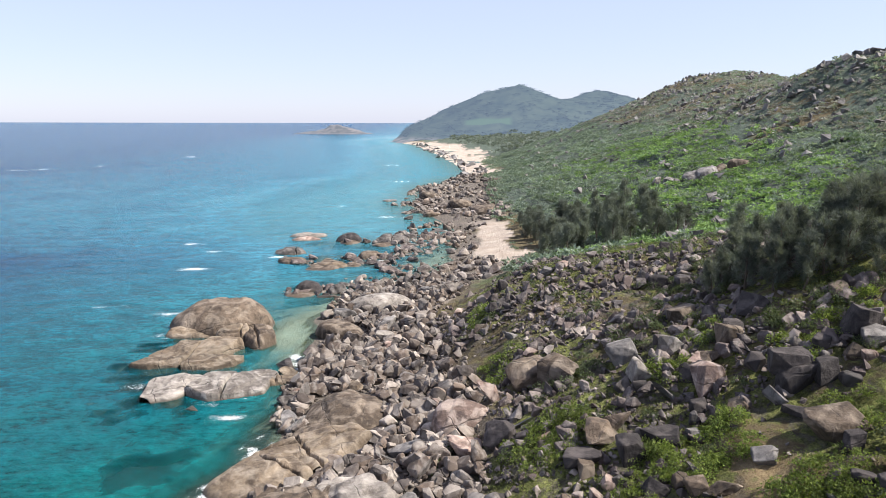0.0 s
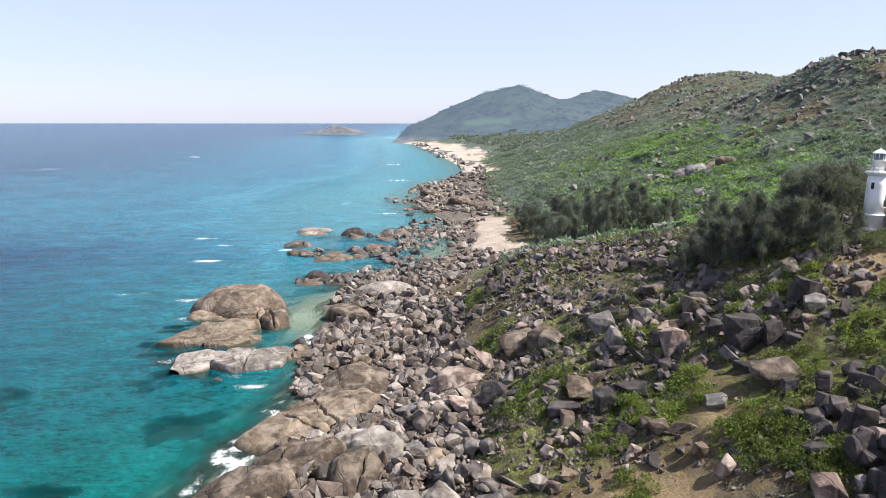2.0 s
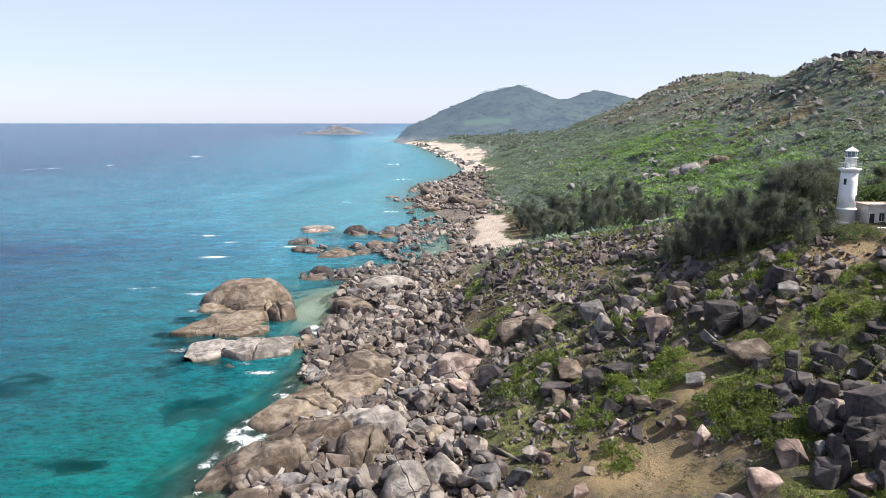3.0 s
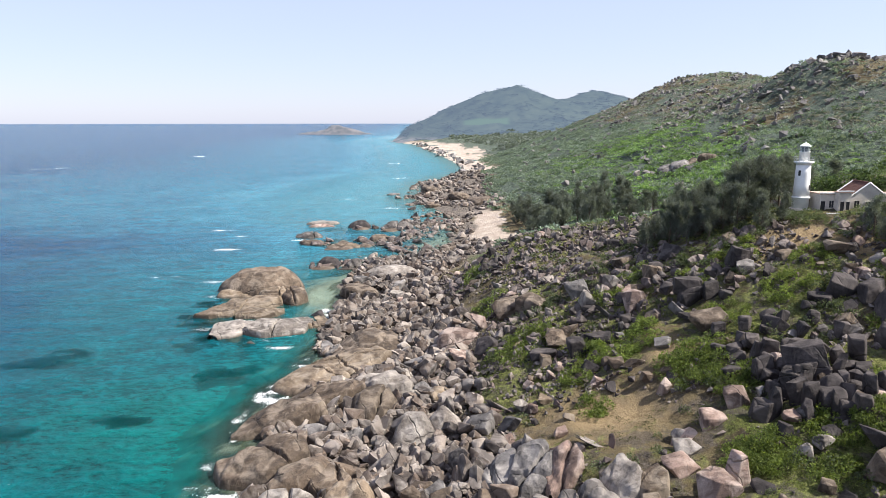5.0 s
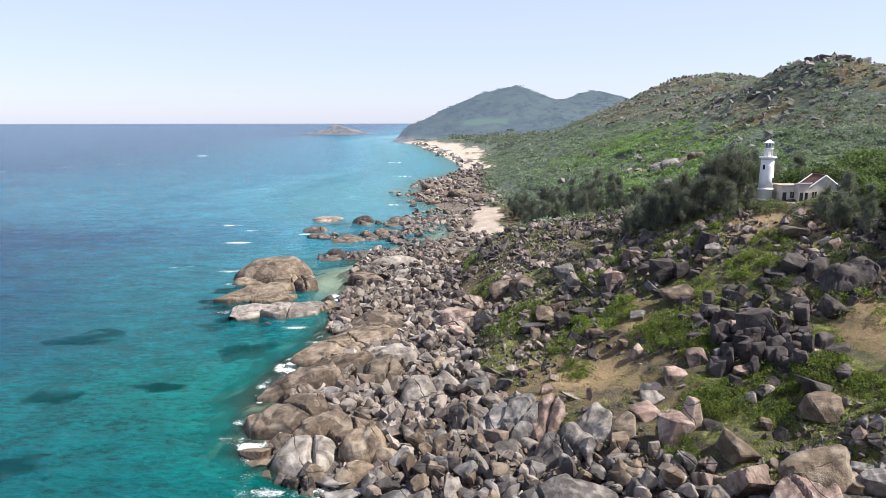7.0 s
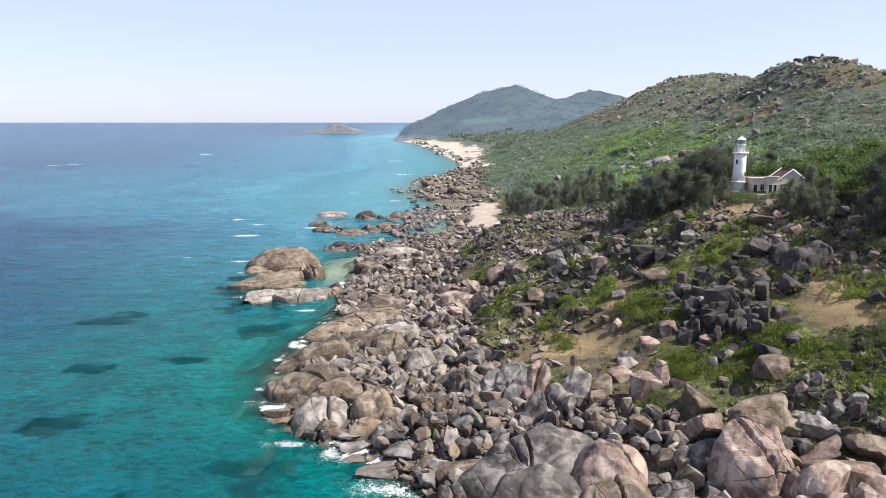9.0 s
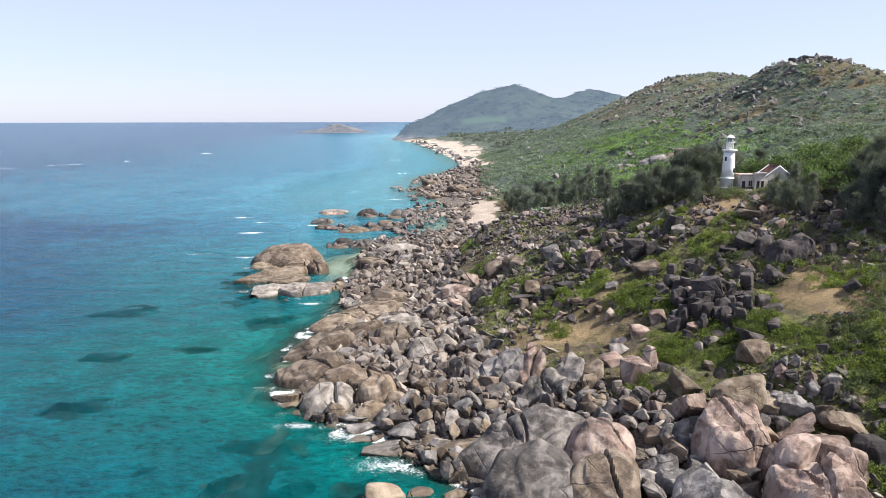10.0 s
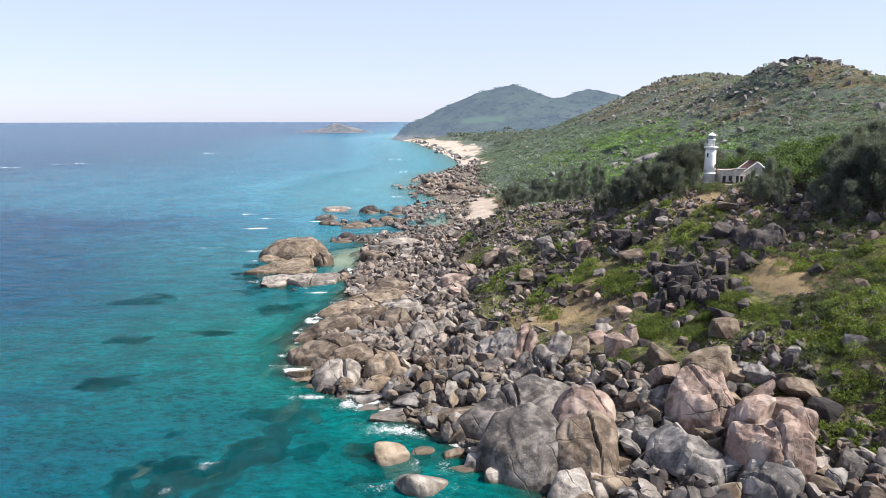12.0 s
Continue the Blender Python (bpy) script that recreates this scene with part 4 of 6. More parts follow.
def flat_wing(name, x0, x1, y0, y1, z, high, label, holes):
    t = thing(name, pose(x0, y0, z), label, "house wing")
    w, d = x1 - x0, y1 - y0
    part("wall", box(bmesh.new(), 0, 0, -1.5, w, d, high, 0.03), MAT_PLASTER, t)
    part("roof", box(bmesh.new(), -0.25, -0.3, high, w + 0.25, d + 0.2, high + 0.18, 0.03), MAT_FLATROOF, t, "stained flat concrete roof")
    part("parapet", box(bmesh.new(), -0.25, -0.3, high + 0.184, w + 0.25, -0.12, high + 0.42, 0.02), MAT_WHITE, t)
    for xx, ww, z0, hh, kind in holes:
        opening(t, xx, 0, z0, ww, hh, kind)
    return t


lighthouse(68.5, 97.2, 36.4)
keeper_house(79.6, 92.5, 36.5)
flat_wing("wing", 70.8, 76.0, 93.8, 98.5, 36.4, 3.5, "low flat-roofed stained white wing beside the lighthouse", [(0.6, 0.9, 0.0, 2.1, "door"), (2.3, 0.9, 0.8, 1.4, "window"), (4.2, 0.9, 0.8, 1.4, "window")])
flat_wing("porch", 73.6, 76.15, 92.2, 93.7, 36.5, 3.9, "whitewashed entrance porch with dark doorways", [(0.8, 0.8, 0.0, 2.1, "door"), (1.9, 0.7, 0.0, 2.1, "door")])
flat_wing("annex", 83.2, 88.2, 93.5, 97.5, 36.9, 3.0, "small white flat-roofed annex behind bushes", [(1.2, 0.9, 0.9, 1.2, "window"), (3.4, 0.9, 0.9, 1.2, "window")])
flat_wing("outbuilding", 98.0, 107.0, 92.0, 95.5, 37.5, 2.6, "long low plastered outbuilding with flat roof", [(2.0, 0.9, 0.8, 1.1, "window"), (6.0, 0.9, 0.8, 1.1, "window")])


def terrace_wall(x0, x1, y, z):
    t = thing("terrace_wall", pose(x0, y, z), "low whitewashed terrace wall in front of the house", "wall")
    part("wall", box(bmesh.new(), 0, 0, -1.2, x1 - x0, 0.35, 0.55, 0.03), MAT_PLASTER, t)
    part("coping", box(bmesh.new(), -0.08, -0.08, 0.554, x1 - x0 + 0.08, 0.43, 0.66, 0.02), MAT_WHITE, t)


terrace_wall(70.6, 77.0, 90.0, 35.9)

# ---- bedrock ----
SLAB = "smooth brown granite slab shelving into the sea"
CRACKED = "pale cracked granite slab at the water's edge"
# the point, from its tip inland
bedrock("brown", -32.3, 49.8, 14.5, 9.5, 4.6, 14, (0.25, 0.25), 1, 1, SLAB, 0.2, 6)
bedrock("brown", -25.6, 45.2, 11.5, 6.0, 3.8, 24, (0.1, 0.0), 0, 2, SLAB, 0.6)
bedrock("pale", -26.4, 37.0, 10.5, 9.0, 3.8, 8, (0.1, 0.25), 1, 3, CRACKED, 0.8)
bedrock("tan", -16.8, 38.6, 8.6, 6.4, 4.6, -8, (0.0, 0.15), 0, 4, "tan rounded granite slab above paler ledges", 0.85)
bedrock("tan", -17.4, 32.6, 7.0, 5.0, 3.0, 12, (0.0, 0.1), 0, 5, "tan rounded granite slab above paler ledges", 0.85)
bedrock("brown", -20.6, 44.2, 7.0, 6.0, 3.4, 30, (0.1, 0.0), 1, 6, SLAB, 0.3)
bedrock("brown", -34.0, 67.0, 15.5, 9.0, 4.6, 18, (0.35, 0.1), 0, 7, SLAB, 0.26, 6)
bedrock("brown", -28.0, 76.5, 17.0, 9.0, 4.0, 10, (0.25, 0.1), 1, 8, SLAB, 0.22, 6)
bedrock("tan", -33.0, 87.0, 15.0, 12.0, 3.2, 28, (0.3, 0.1), 1, 9, SLAB, 0.3, 6)
bedrock("tan", -27.0, 96.0, 21.0, 12.0, 3.2, 22, (0.25, 0.05), 2, 10, SLAB, 0.24, 6)
bedrock("brown", -17.8, 71.5, 8.8, 12.0, 4.8, -6, (0.0, 0.1), 1, 11, "rounded brown granite dome beside a fallen block", 0.9)
bedrock("pale", -17.0, 78.5, 12.0, 7.0, 4.6, -8, (0.0, 0.0), 0, 12, "flat pale granite slab with a dark front edge", 0.25)
bedrock("pale", -9.4, 58.8, 7.5, 7.0, 5.2, 10, (0.0, 0.2), 0, 13, "pale streaked granite dome among the shore boulders", 1.2)
bedrock("pale", -4.4, 61.0, 6.5, 5.5, 4.2, 30, (0.0, 0.0), 0, 14, "pale streaked granite dome among the shore boulders", 1.1)
bedrock("brown", -24.5, 110.0, 17.0, 19.0, 3.8, 14, (0.15, 0.1), 0, 15, "low brown whaleback slab among shore boulders", 1.4)
bedrock("brown", -27.9, 100.8, 8.6, 6.5, 3.0, -12, (0.2, 0.1), 0, 16, SLAB, 0.35)
# low rocks standing in the shallows before the beach
AWASH_ROCK = "low dark granite rock awash in the shallows"
bedrock("pale", -80.0, 313.0, 19.0, 9.0, 2.6, 6, (0.2, 0.1), 0, 71, "flat pale granite rock ringed by foam", 0.9)
bedrock("dark", -57.5, 302.0, 13.0, 9.0, 4.6, -10, (0.1, 0.0), 0, 72, AWASH_ROCK, 1.2)
bedrock("slate", -37.5, 300.0, 18.0, 11.0, 4.0, 8, (0.1, 0.2), 1, 73, AWASH_ROCK, 1.0)
bedrock("slate", -76.5, 271.0, 12.0, 8.0, 3.2, 14, (0.0, 0.1), 1, 74, AWASH_ROCK, 0.8)
bedrock("tan", -56.0, 246.0, 16.0, 7.0, 2.0, -4, (0.2, 0.0), 0, 75, "flat tan granite rock awash in the shallows", 0.7)
bedrock("brown", -42.0, 263.0, 11.0, 8.0, 3.4, 20, (0.0, 0.1), 0, 76, AWASH_ROCK, 0.9)
bedrock("dark", -54.5, 209.5, 10.0, 7.0, 4.2, -8, (0.0, 0.1), 0, 77, AWASH_ROCK, 1.1)
bedrock("slate", -44.5, 206.0, 6.5, 5.5, 3.4, 12, (0.0, 0.1), 0, 78, AWASH_ROCK, 1.0)
# the massive outcrop and its back
bedrock("slate", 10.0, 3.4, 15.0, 15.5, 6.8, 8, (0.05, 0.26), 0, 17, "massive dark granite outcrop with a steep seaward face", 0.6)
bedrock("brown", 19.0, 0.6, 11.5, 14.0, 6.4, -10, (0.0, 0.3), 1, 38, "dark granite buttress parted from the outcrop by a long crack", 0.5)
bedrock("pale", 17.2, -6.6, 9.0, 6.0, 3.4, 4, (0.0, 0.25), 1, 19, "pale sea-washed foot of the granite buttress", 0.6)
bedrock("slate", 10.5, 15.5, 21.0, 14.0, 6.2, 12, (0.15, 0.1), 3, 20, "broad grey granite back of the outcrop, streaked pale", 0.9)
bedrock("pink", 20.5, 12.0, 12.5, 12.0, 6.6, 14, (0.0, 0.05), 1, 21, "pinkish bleached crown of the granite outcrop", 1.5)
bedrock("slate", 14.8, 32.2, 9.6, 6.5, 4.0, -6, (0.0, 0.2), 3, 22, "cracked dark grey granite hump", 0.9)
bedrock("grey", 4.8, 42.8, 6.2, 6.8, 2.9, -28, (-0.15, 0.2), 1, 23, "leaning fin of fissured grey granite above the shore", 0.25, 6)
bedrock("grey", 8.8, 41.2, 7.0, 7.6, 3.6, -30, (-0.15, 0.2), 2, 24, "leaning fin of fissured grey granite above the shore", 0.25, 6)
bedrock("pink", 12.8, 39.8, 5.4, 6.4, 2.8, -34, (-0.1, 0.15), 1, 25, "leaning pinkish fin of fissured granite above the shore", 0.3, 6)
bedrock("pale", 19.2, 34.2, 6.4, 5.4, 3.0, -14, (0.0, 0.15), 1, 26, "pale angular granite block at the grass edge", 0.22, 6)
bedrock("tan", 23.4, 33.0, 4.2, 4.8, 2.6, -22, (0.0, 0.15), 0, 27, "tan rounded granite block at the grass edge", 0.3, 6)
# jointed stacks of the cliff
STACK = "jointed pinkish granite stack with square-cut blocks"
bedrock("pink", 39.2, 8.0, 10.5, 8.5, 8.4, 3, (0.0, 0.1), 2, 45, STACK, 0.45, 6)
bedrock("pink", 44.6, -5.2, 10.6, 8.0, 8.4, -8, (0.05, 0.05), 3, 42, STACK, 0.35, 6)
bedrock("grey", 42.6, -10.5, 9.4, 7.5, 5.0, 4, (0.0, 0.15), 2, 43, "broad grey granite buttress below the pink stack", 0.4, 6)
bedrock("grey", 35.2, -3.6, 7.0, 9.5, 4.6, 38, (0.0, 0.2), 1, 44, "leaning pale grey granite slab among boulders", 0.5)
# the rock in the sea: a dome, stepped plates, a split slab
bedrock("brown", -68.4, 168.0, 28.0, 19.0, 8.2, 0, (0.1, 0.12), 0, 28, "rounded brown granite dome rising from the sea", 1.3)
bedrock("tan", -72.5, 160.0, 17.0, 6.0, 2.6, 6, (0.1, 0.3), 0, 29, "tan granite shoulder of the sea dome", 0.4)
bedrock("tan", -61.5, 156.0, 10.0, 9.0, 4.4, -20, (0.0, 0.1), 1, 30, "tan granite blocks wedged below the sea dome", 0.5)
bedrock("brown", -53.6, 154.5, 8.0, 10.0, 4.6, 10, (0.0, 0.1), 1, 31, "dark brown blocks beside the sandy pool", 0.45)
bedrock("tan", -66.5, 146.0, 19.0, 11.0, 2.8, 10, (0.25, 0.2), 1, 32, "stepped tan granite plates washed by the sea", 0.16, 5)
bedrock("tan", -72.5, 138.0, 11.0, 6.0, 2.0, 14, (0.1, 0.1), 0, 33, "stepped tan granite plates washed by the sea", 0.2, 5)
bedrock("tan", -60.0, 138.5, 12.0, 6.5, 2.4, 18, (0.1, 0.1), 0, 34, "stepped tan granite plates washed by the sea", 0.18, 5)
bedrock("pale", -63.0, 123.5, 9.5, 12.5, 2.7, -16, (-0.05, 0.15), 0, 35, "pale sea-washed granite slab split by a fissure", 0.15, 5)
bedrock("pale", -50.8, 125.0, 17.0, 12.5, 3.0, 16, (-0.15, 0.15), 1, 36, "pale sea-washed granite slab with a sharp front edge", 0.13, 5)
bedrock("tan", -41.5, 129.5, 9.0, 5.0, 1.8, 18, (-0.2, 0.0), 1, 37, "tan tail of the sea slab running into the shallows", 0.3)
outcrop("dark", 67.5, 57.0, 9.0, 7.0, 3.6, 0, 4.0, 0.16, 0.20, "grey jointed rocks on the upper slope", 16)

# ---- named boulders ----
# slabs of the point
boulder("tan", -12.9, 35.9, 3.8, 3.2, 2.9)
boulder("grey", -20.4, 31.2, 6.9, 4.1, 2.1)
boulder("grey", -17.5, 27.8, 6.5, 3.9, 1.9)
boulder("pale", -17.6, 24.3, 4.9, 3.0, 1.5)
boulder("grey", -10.9, 25.0, 6.3, 5.4, 3.0)
boulder("pale", -13.4, 20.6, 6.4, 5.5, 2.3)
boulder("tan", -5.5, 20.9, 3.7, 3.1, 1.7)
boulder("brown", 0.2, 19.2, 6.8, 4.0, 2.0)
boulder("brown", -3.4, 16.7, 2.4, 2.0, 2.9)
boulder("tan", -10.0, 4.3, 7.8, 6.6, 3.7)
boulder("tan", -6.2, 7.3, 3.8, 3.2, 1.7)
boulder("pale", -5.0, -2.6, 9.7, 8.2, 3.7)
boulder("tan", -0.5, 6.0, 4.0, 3.5, 2.6)
boulder("tan", -0.1, 1.3, 5.7, 3.5, 1.7)
boulder("grey", 3.0, 2.2, 4.1, 3.6, 3.5)
boulder("pale", 5.8, -0.9, 3.9, 3.4, 3.4)
boulder("grey", -9.9, 40.2, 3.9, 3.4, 3.3)
boulder("brown", -6.4, 36.8, 2.9, 2.5, 3.0)
boulder("grey", -4.7, 40.3, 3.6, 3.0, 3.4)
boulder("brown", -4.4, 13.0, 3.2, 2.8, 1.4)
boulder("tan", -35.1, 40.0, 5.3, 3.1, 1.6)
boulder("tan", -33.8, 37.5, 3.7, 2.2, 1.1)
boulder("tan", -31.6, 34.2, 3.9, 3.2, 1.5)
# outcrop above the inlet
boulder("tan", 22.0, 29.4, 2.7, 2.4, 2.7)
boulder("pale", 17.0, 44.4, 3.8, 3.2, 2.1)
boulder("pink", 13.7, 50.0, 2.2, 1.9, 1.4)
boulder("tan", 15.8, 55.1, 2.0, 1.7, 1.5)
boulder("tan", 21.9, -5.9, 5.8, 4.9, 3.3)
boulder("brown", 23.3, -1.0, 4.8, 4.1, 3.6)
boulder("pink", 29.8, 29.3, 4.5, 3.8, 4.0)
boulder("pink", 33.0, 31.6, 3.0, 2.6, 4.5)
boulder("tan", 36.9, 23.2, 5.0, 4.3, 4.0)
boulder("grey", 28.2, 6.8, 5.6, 4.7, 3.3)
boulder("grey", 25.3, 3.2, 3.6, 3.0, 3.6)
boulder("grey", 27.7, -0.9, 4.7, 3.9, 4.9)
boulder("grey", 33.3, 6.1, 3.5, 2.9, 2.6)
boulder("pink", 31.1, 19.3, 3.5, 3.0, 3.2)
boulder("pink", 36.5, 17.5, 3.9, 3.2, 2.4)
boulder("pale", 23.5, 22.1, 3.8, 3.2, 2.7)
boulder("grey", 10.1, 28.3, 2.7, 2.2, 3.3)
boulder("grey", 3.7, 24.7, 2.9, 2.5, 3.2)
boulder("pink", 27.6, 36.6, 4.1, 3.6, 1.5)
boulder("pink", 29.5, 41.4, 2.9, 2.5, 3.3)
# cliff blocks
boulder("pink", 43.6, -0.5, 5.5, 5.0, 6.0, 5.0, form=1)
boulder("pink", 48.5, -2.5, 6.5, 7.0, 8.5, 2.0, form=4)
boulder("pink", 48.0, 4.0, 7.0, 6.0, 7.0, 1.0, form=6)
boulder("brown", 52.0, 3.0, 6.0, 6.0, 5.5, form=12)
boulder("tan", 40.8, 13.0, 7.5, 6.0, 7.5, 3.0, turn=8, form=10)
boulder("pink", 43.0, 4.5, 5.0, 4.5, 5.0, 1.0, form=5)
boulder("grey", 32.0, -2.0, 6.5, 8.0, 7.0, turn=25, form=3)
boulder("grey", 34.5, 2.5, 5.0, 5.0, 4.5, form=0)
boulder("brown", 37.5, -1.0, 5.0, 5.0, 5.0, form=11)
boulder("grey", 29.5, 3.0, 5.0, 4.5, 4.0, form=13)
boulder("pink", 35.7, 17.5, 5.0, 4.6, 4.8, form=1)
boulder("tan", 46.1, 17.0, 5.2, 4.4, 4.3)
boulder("tan", 44.8, 8.4, 3.5, 2.9, 2.3)
boulder("pink", 51.1, 2.0, 5.7, 4.9, 8.2)
boulder("pink", 49.5, 10.5, 6.0, 5.0, 3.5)
boulder("grey", 50.8, 14.6, 5.2, 4.4, 3.3)
boulder("brown", 49.2, 28.2, 5.3, 4.5, 3.4)
boulder("grey", 49.6, 17.6, 2.9, 2.5, 1.9)
boulder("dark", 56.7, 4.9, 4.1, 3.6, 4.2)
boulder("brown", 55.0, 9.6, 5.5, 4.7, 3.7)
boulder("brown", 53.1, 12.3, 3.4, 2.8, 3.6)
boulder("grey", 35.6, -2.9, 2.9, 2.5, 3.6)
boulder("grey", 38.7, -5.4, 4.1, 3.6, 3.3)
boulder("grey", 51.2, -10.1, 3.6, 3.0, 4.2)
boulder("pink", 57.1, -9.7, 2.5, 2.1, 2.3)
boulder("pale", 57.1, 17.7, 3.1, 2.7, 1.9)
boulder("grey", 59.2, 17.4, 2.7, 2.2, 2.2)
boulder("grey", 66.1, 15.0, 3.5, 2.9, 2.4)
boulder("grey", 28.6, -1.3, 2.0, 1.7, 3.8)
# dark blocks on the slope
boulder("dark", 48.3, 47.8, 5.2, 4.2, 6.6)
boulder("dark", 45.0, 45.1, 2.5, 2.2, 4.1)
boulder("dark", 40.4, 42.6, 3.6, 2.8, 3.3)
boulder("dark", 63.0, 51.8, 4.7, 4.0, 3.6)
boulder("brown", 41.2, 68.5, 6.4, 4.6, 2.8)
boulder("dark", 49.5, 61.4, 3.7, 3.1, 3.0)
boulder("dark", 41.7, 57.8, 3.0, 2.5, 2.6)
boulder("dark", 60.9, 65.5, 4.5, 3.9, 4.1)
boulder("dark", 64.6, 62.0, 3.9, 3.3, 4.1)
boulder("dark", 46.1, 41.7, 2.3, 1.8, 4.6)
boulder("dark", 48.5, 40.6, 3.6, 3.0, 3.3)
boulder("dark", 55.0, 49.1, 3.4, 2.9, 2.2)
boulder("dark", 53.1, 43.2, 3.1, 2.6, 2.7)
boulder("pink", 38.4, 47.3, 3.4, 2.8, 3.0)
boulder("pink", 33.9, 44.1, 3.2, 2.8, 2.7)
boulder("pale", 29.5, 43.0, 2.4, 2.0, 2.5)
boulder("pale", 29.4, 40.1, 3.1, 2.7, 2.0)
boulder("dark", 57.9, 64.3, 4.1, 3.4, 2.1)
boulder("dark", 50.7, 31.7, 5.6, 4.0, 2.2)
boulder("dark", 57.6, 40.5, 4.0, 2.4, 1.4)
boulder("dark", 35.2, 29.0, 2.6, 2.3, 1.5)
boulder("dark", 41.0, 79.9, 5.0, 4.2, 4.6)
boulder("dark", 50.5, 81.6, 3.6, 3.0, 4.6)
boulder("brown", 65.9, 75.7, 4.6, 3.9, 2.2)
boulder("dark", 41.4, 38.4, 2.2, 1.8, 2.1)
boulder("pale", 41.9, 34.2, 2.2, 1.9, 1.9)
boulder("pale", 44.6, 34.5, 2.2, 1.9, 1.6)
boulder("dark", 43.2, 25.8, 1.8, 1.5, 1.9)
boulder("brown", 41.8, 27.7, 2.1, 1.8, 1.5)
boulder("dark", 45.0, 58.5, 3.3, 2.9, 1.4)
boulder("dark", 43.9, 49.6, 3.1, 2.6, 2.4)
boulder("dark", 49.5, 38.9, 2.4, 2.1, 2.1)
for k in range(30):
    a, q = k * 2.4, 1.6 + 0.24 * k
    boulder("dark", round(49.0 + q * math.cos(a), 1), round(45.5 + 1.2 * q * math.sin(a), 1), 1.5 + k * 7 % 5 * 0.35, 1.3 + k * 3 % 4 * 0.35, 2.2 + k * 5 % 7 * 0.4, 0.3)
for k in range(22):
    a, q = k * 2.4 + 0.6, 2.2 + 0.36 * k
    boulder("dark", round(47.5 + 1.1 * q * math.cos(a), 1), round(57.5 + q * math.sin(a), 1), 1.4 + k * 7 % 5 * 0.4, 1.3 + k * 3 % 4 * 0.35, 1.4 + k * 5 % 7 * 0.28, 0.2)
# blocks in the green
boulder("pink", -2.3, 98.8, 9.7, 8.2, 4.0)
boulder("pink", -1.8, 89.7, 5.8, 4.9, 3.2)
boulder("brown", 17.2, 80.4, 4.8, 4.0, 3.4)
boulder("brown", 19.2, 82.0, 3.5, 2.9, 2.6)
boulder("dark", 24.1, 77.2, 4.7, 4.0, 2.3)
boulder("pink", 32.2, 84.4, 3.9, 3.2, 4.0)
boulder("pink", 32.1, 89.3, 2.9, 2.5, 2.2)
boulder("pale", 24.6, 90.8, 3.7, 3.1, 3.2)
boulder("grey", 22.9, 97.3, 4.6, 3.8, 3.6)
boulder("pale", 29.7, 94.2, 3.4, 2.8, 2.5)
boulder("brown", 13.2, 99.5, 6.9, 5.8, 5.1)
boulder("dark", 37.9, 93.0, 3.4, 2.8, 2.9)
boulder("pale", 4.7, 64.3, 4.0, 3.5, 2.7)
boulder("pale", 8.8, 62.2, 2.8, 2.4, 2.0)
boulder("grey", 2.0, 58.4, 4.1, 3.6, 3.2)
boulder("grey", 6.4, 57.6, 3.6, 3.0, 3.6)
boulder("tan", 12.8, 62.3, 2.1, 1.8, 2.4)
boulder("dark", 20.0, 76.3, 4.0, 3.4, 3.4)
boulder("dark", 14.0, 77.4, 4.7, 4.0, 1.7)
boulder("brown", 14.2, 75.2, 2.4, 2.0, 2.3)
boulder("dark", 3.3, 88.5, 4.4, 3.7, 3.7)
boulder("pink", 2.1, 101.2, 3.1, 2.7, 4.5)
boulder("grey", 7.3, 90.4, 4.7, 4.0, 1.9)
boulder("brown", 8.4, 103.5, 6.3, 5.4, 3.5)
boulder("dark", 30.5, 87.3, 2.9, 2.5, 2.5)
boulder("brown", 28.7, 59.8, 1.8, 1.6, 2.1)
boulder("pink", 20.0, 43.0, 1.0, 0.9, 2.5)
# seaward rocks
boulder("tan", -40.5, 134.0, 6.0, 5.0, 2.2)
boulder("dark", -54.5, 115.0, 5.0, 3.0, 1.2)
boulder("dark", -44.0, 138.0, 5.6, 4.8, 2.9)
boulder("brown", -24.9, 79.7, 4.0, 3.5, 3.0)
boulder("brown", -23.4, 72.8, 3.2, 2.7, 3.0)
boulder("grey", -26.5, 61.3, 5.2, 4.4, 3.4)
boulder("grey", -33.6, 107.9, 4.0, 3.4, 2.9)
boulder("brown", -34.9, 86.4, 3.9, 3.4, 2.2)
boulder("grey", -23.2, 162.2, 5.6, 4.8, 4.8)
boulder("pale", -21.9, 153.5, 5.4, 4.6, 3.3)
boulder("grey", -36.0, 174.3, 5.9, 5.0, 4.1)
boulder("brown", -34.1, 160.1, 14.0, 8.4, 3.7)
boulder("pale", -28.1, 187.8, 18.2, 12.4, 4.7)
boulder("grey", -13.4, 90.4, 4.3, 3.6, 3.6)
boulder("grey", -11.2, 93.7, 5.8, 4.9, 2.4)
boulder("grey", -19.6, 58.3, 3.8, 3.2, 3.5)
boulder("brown", -17.8, 47.9, 5.4, 4.6, 2.2)
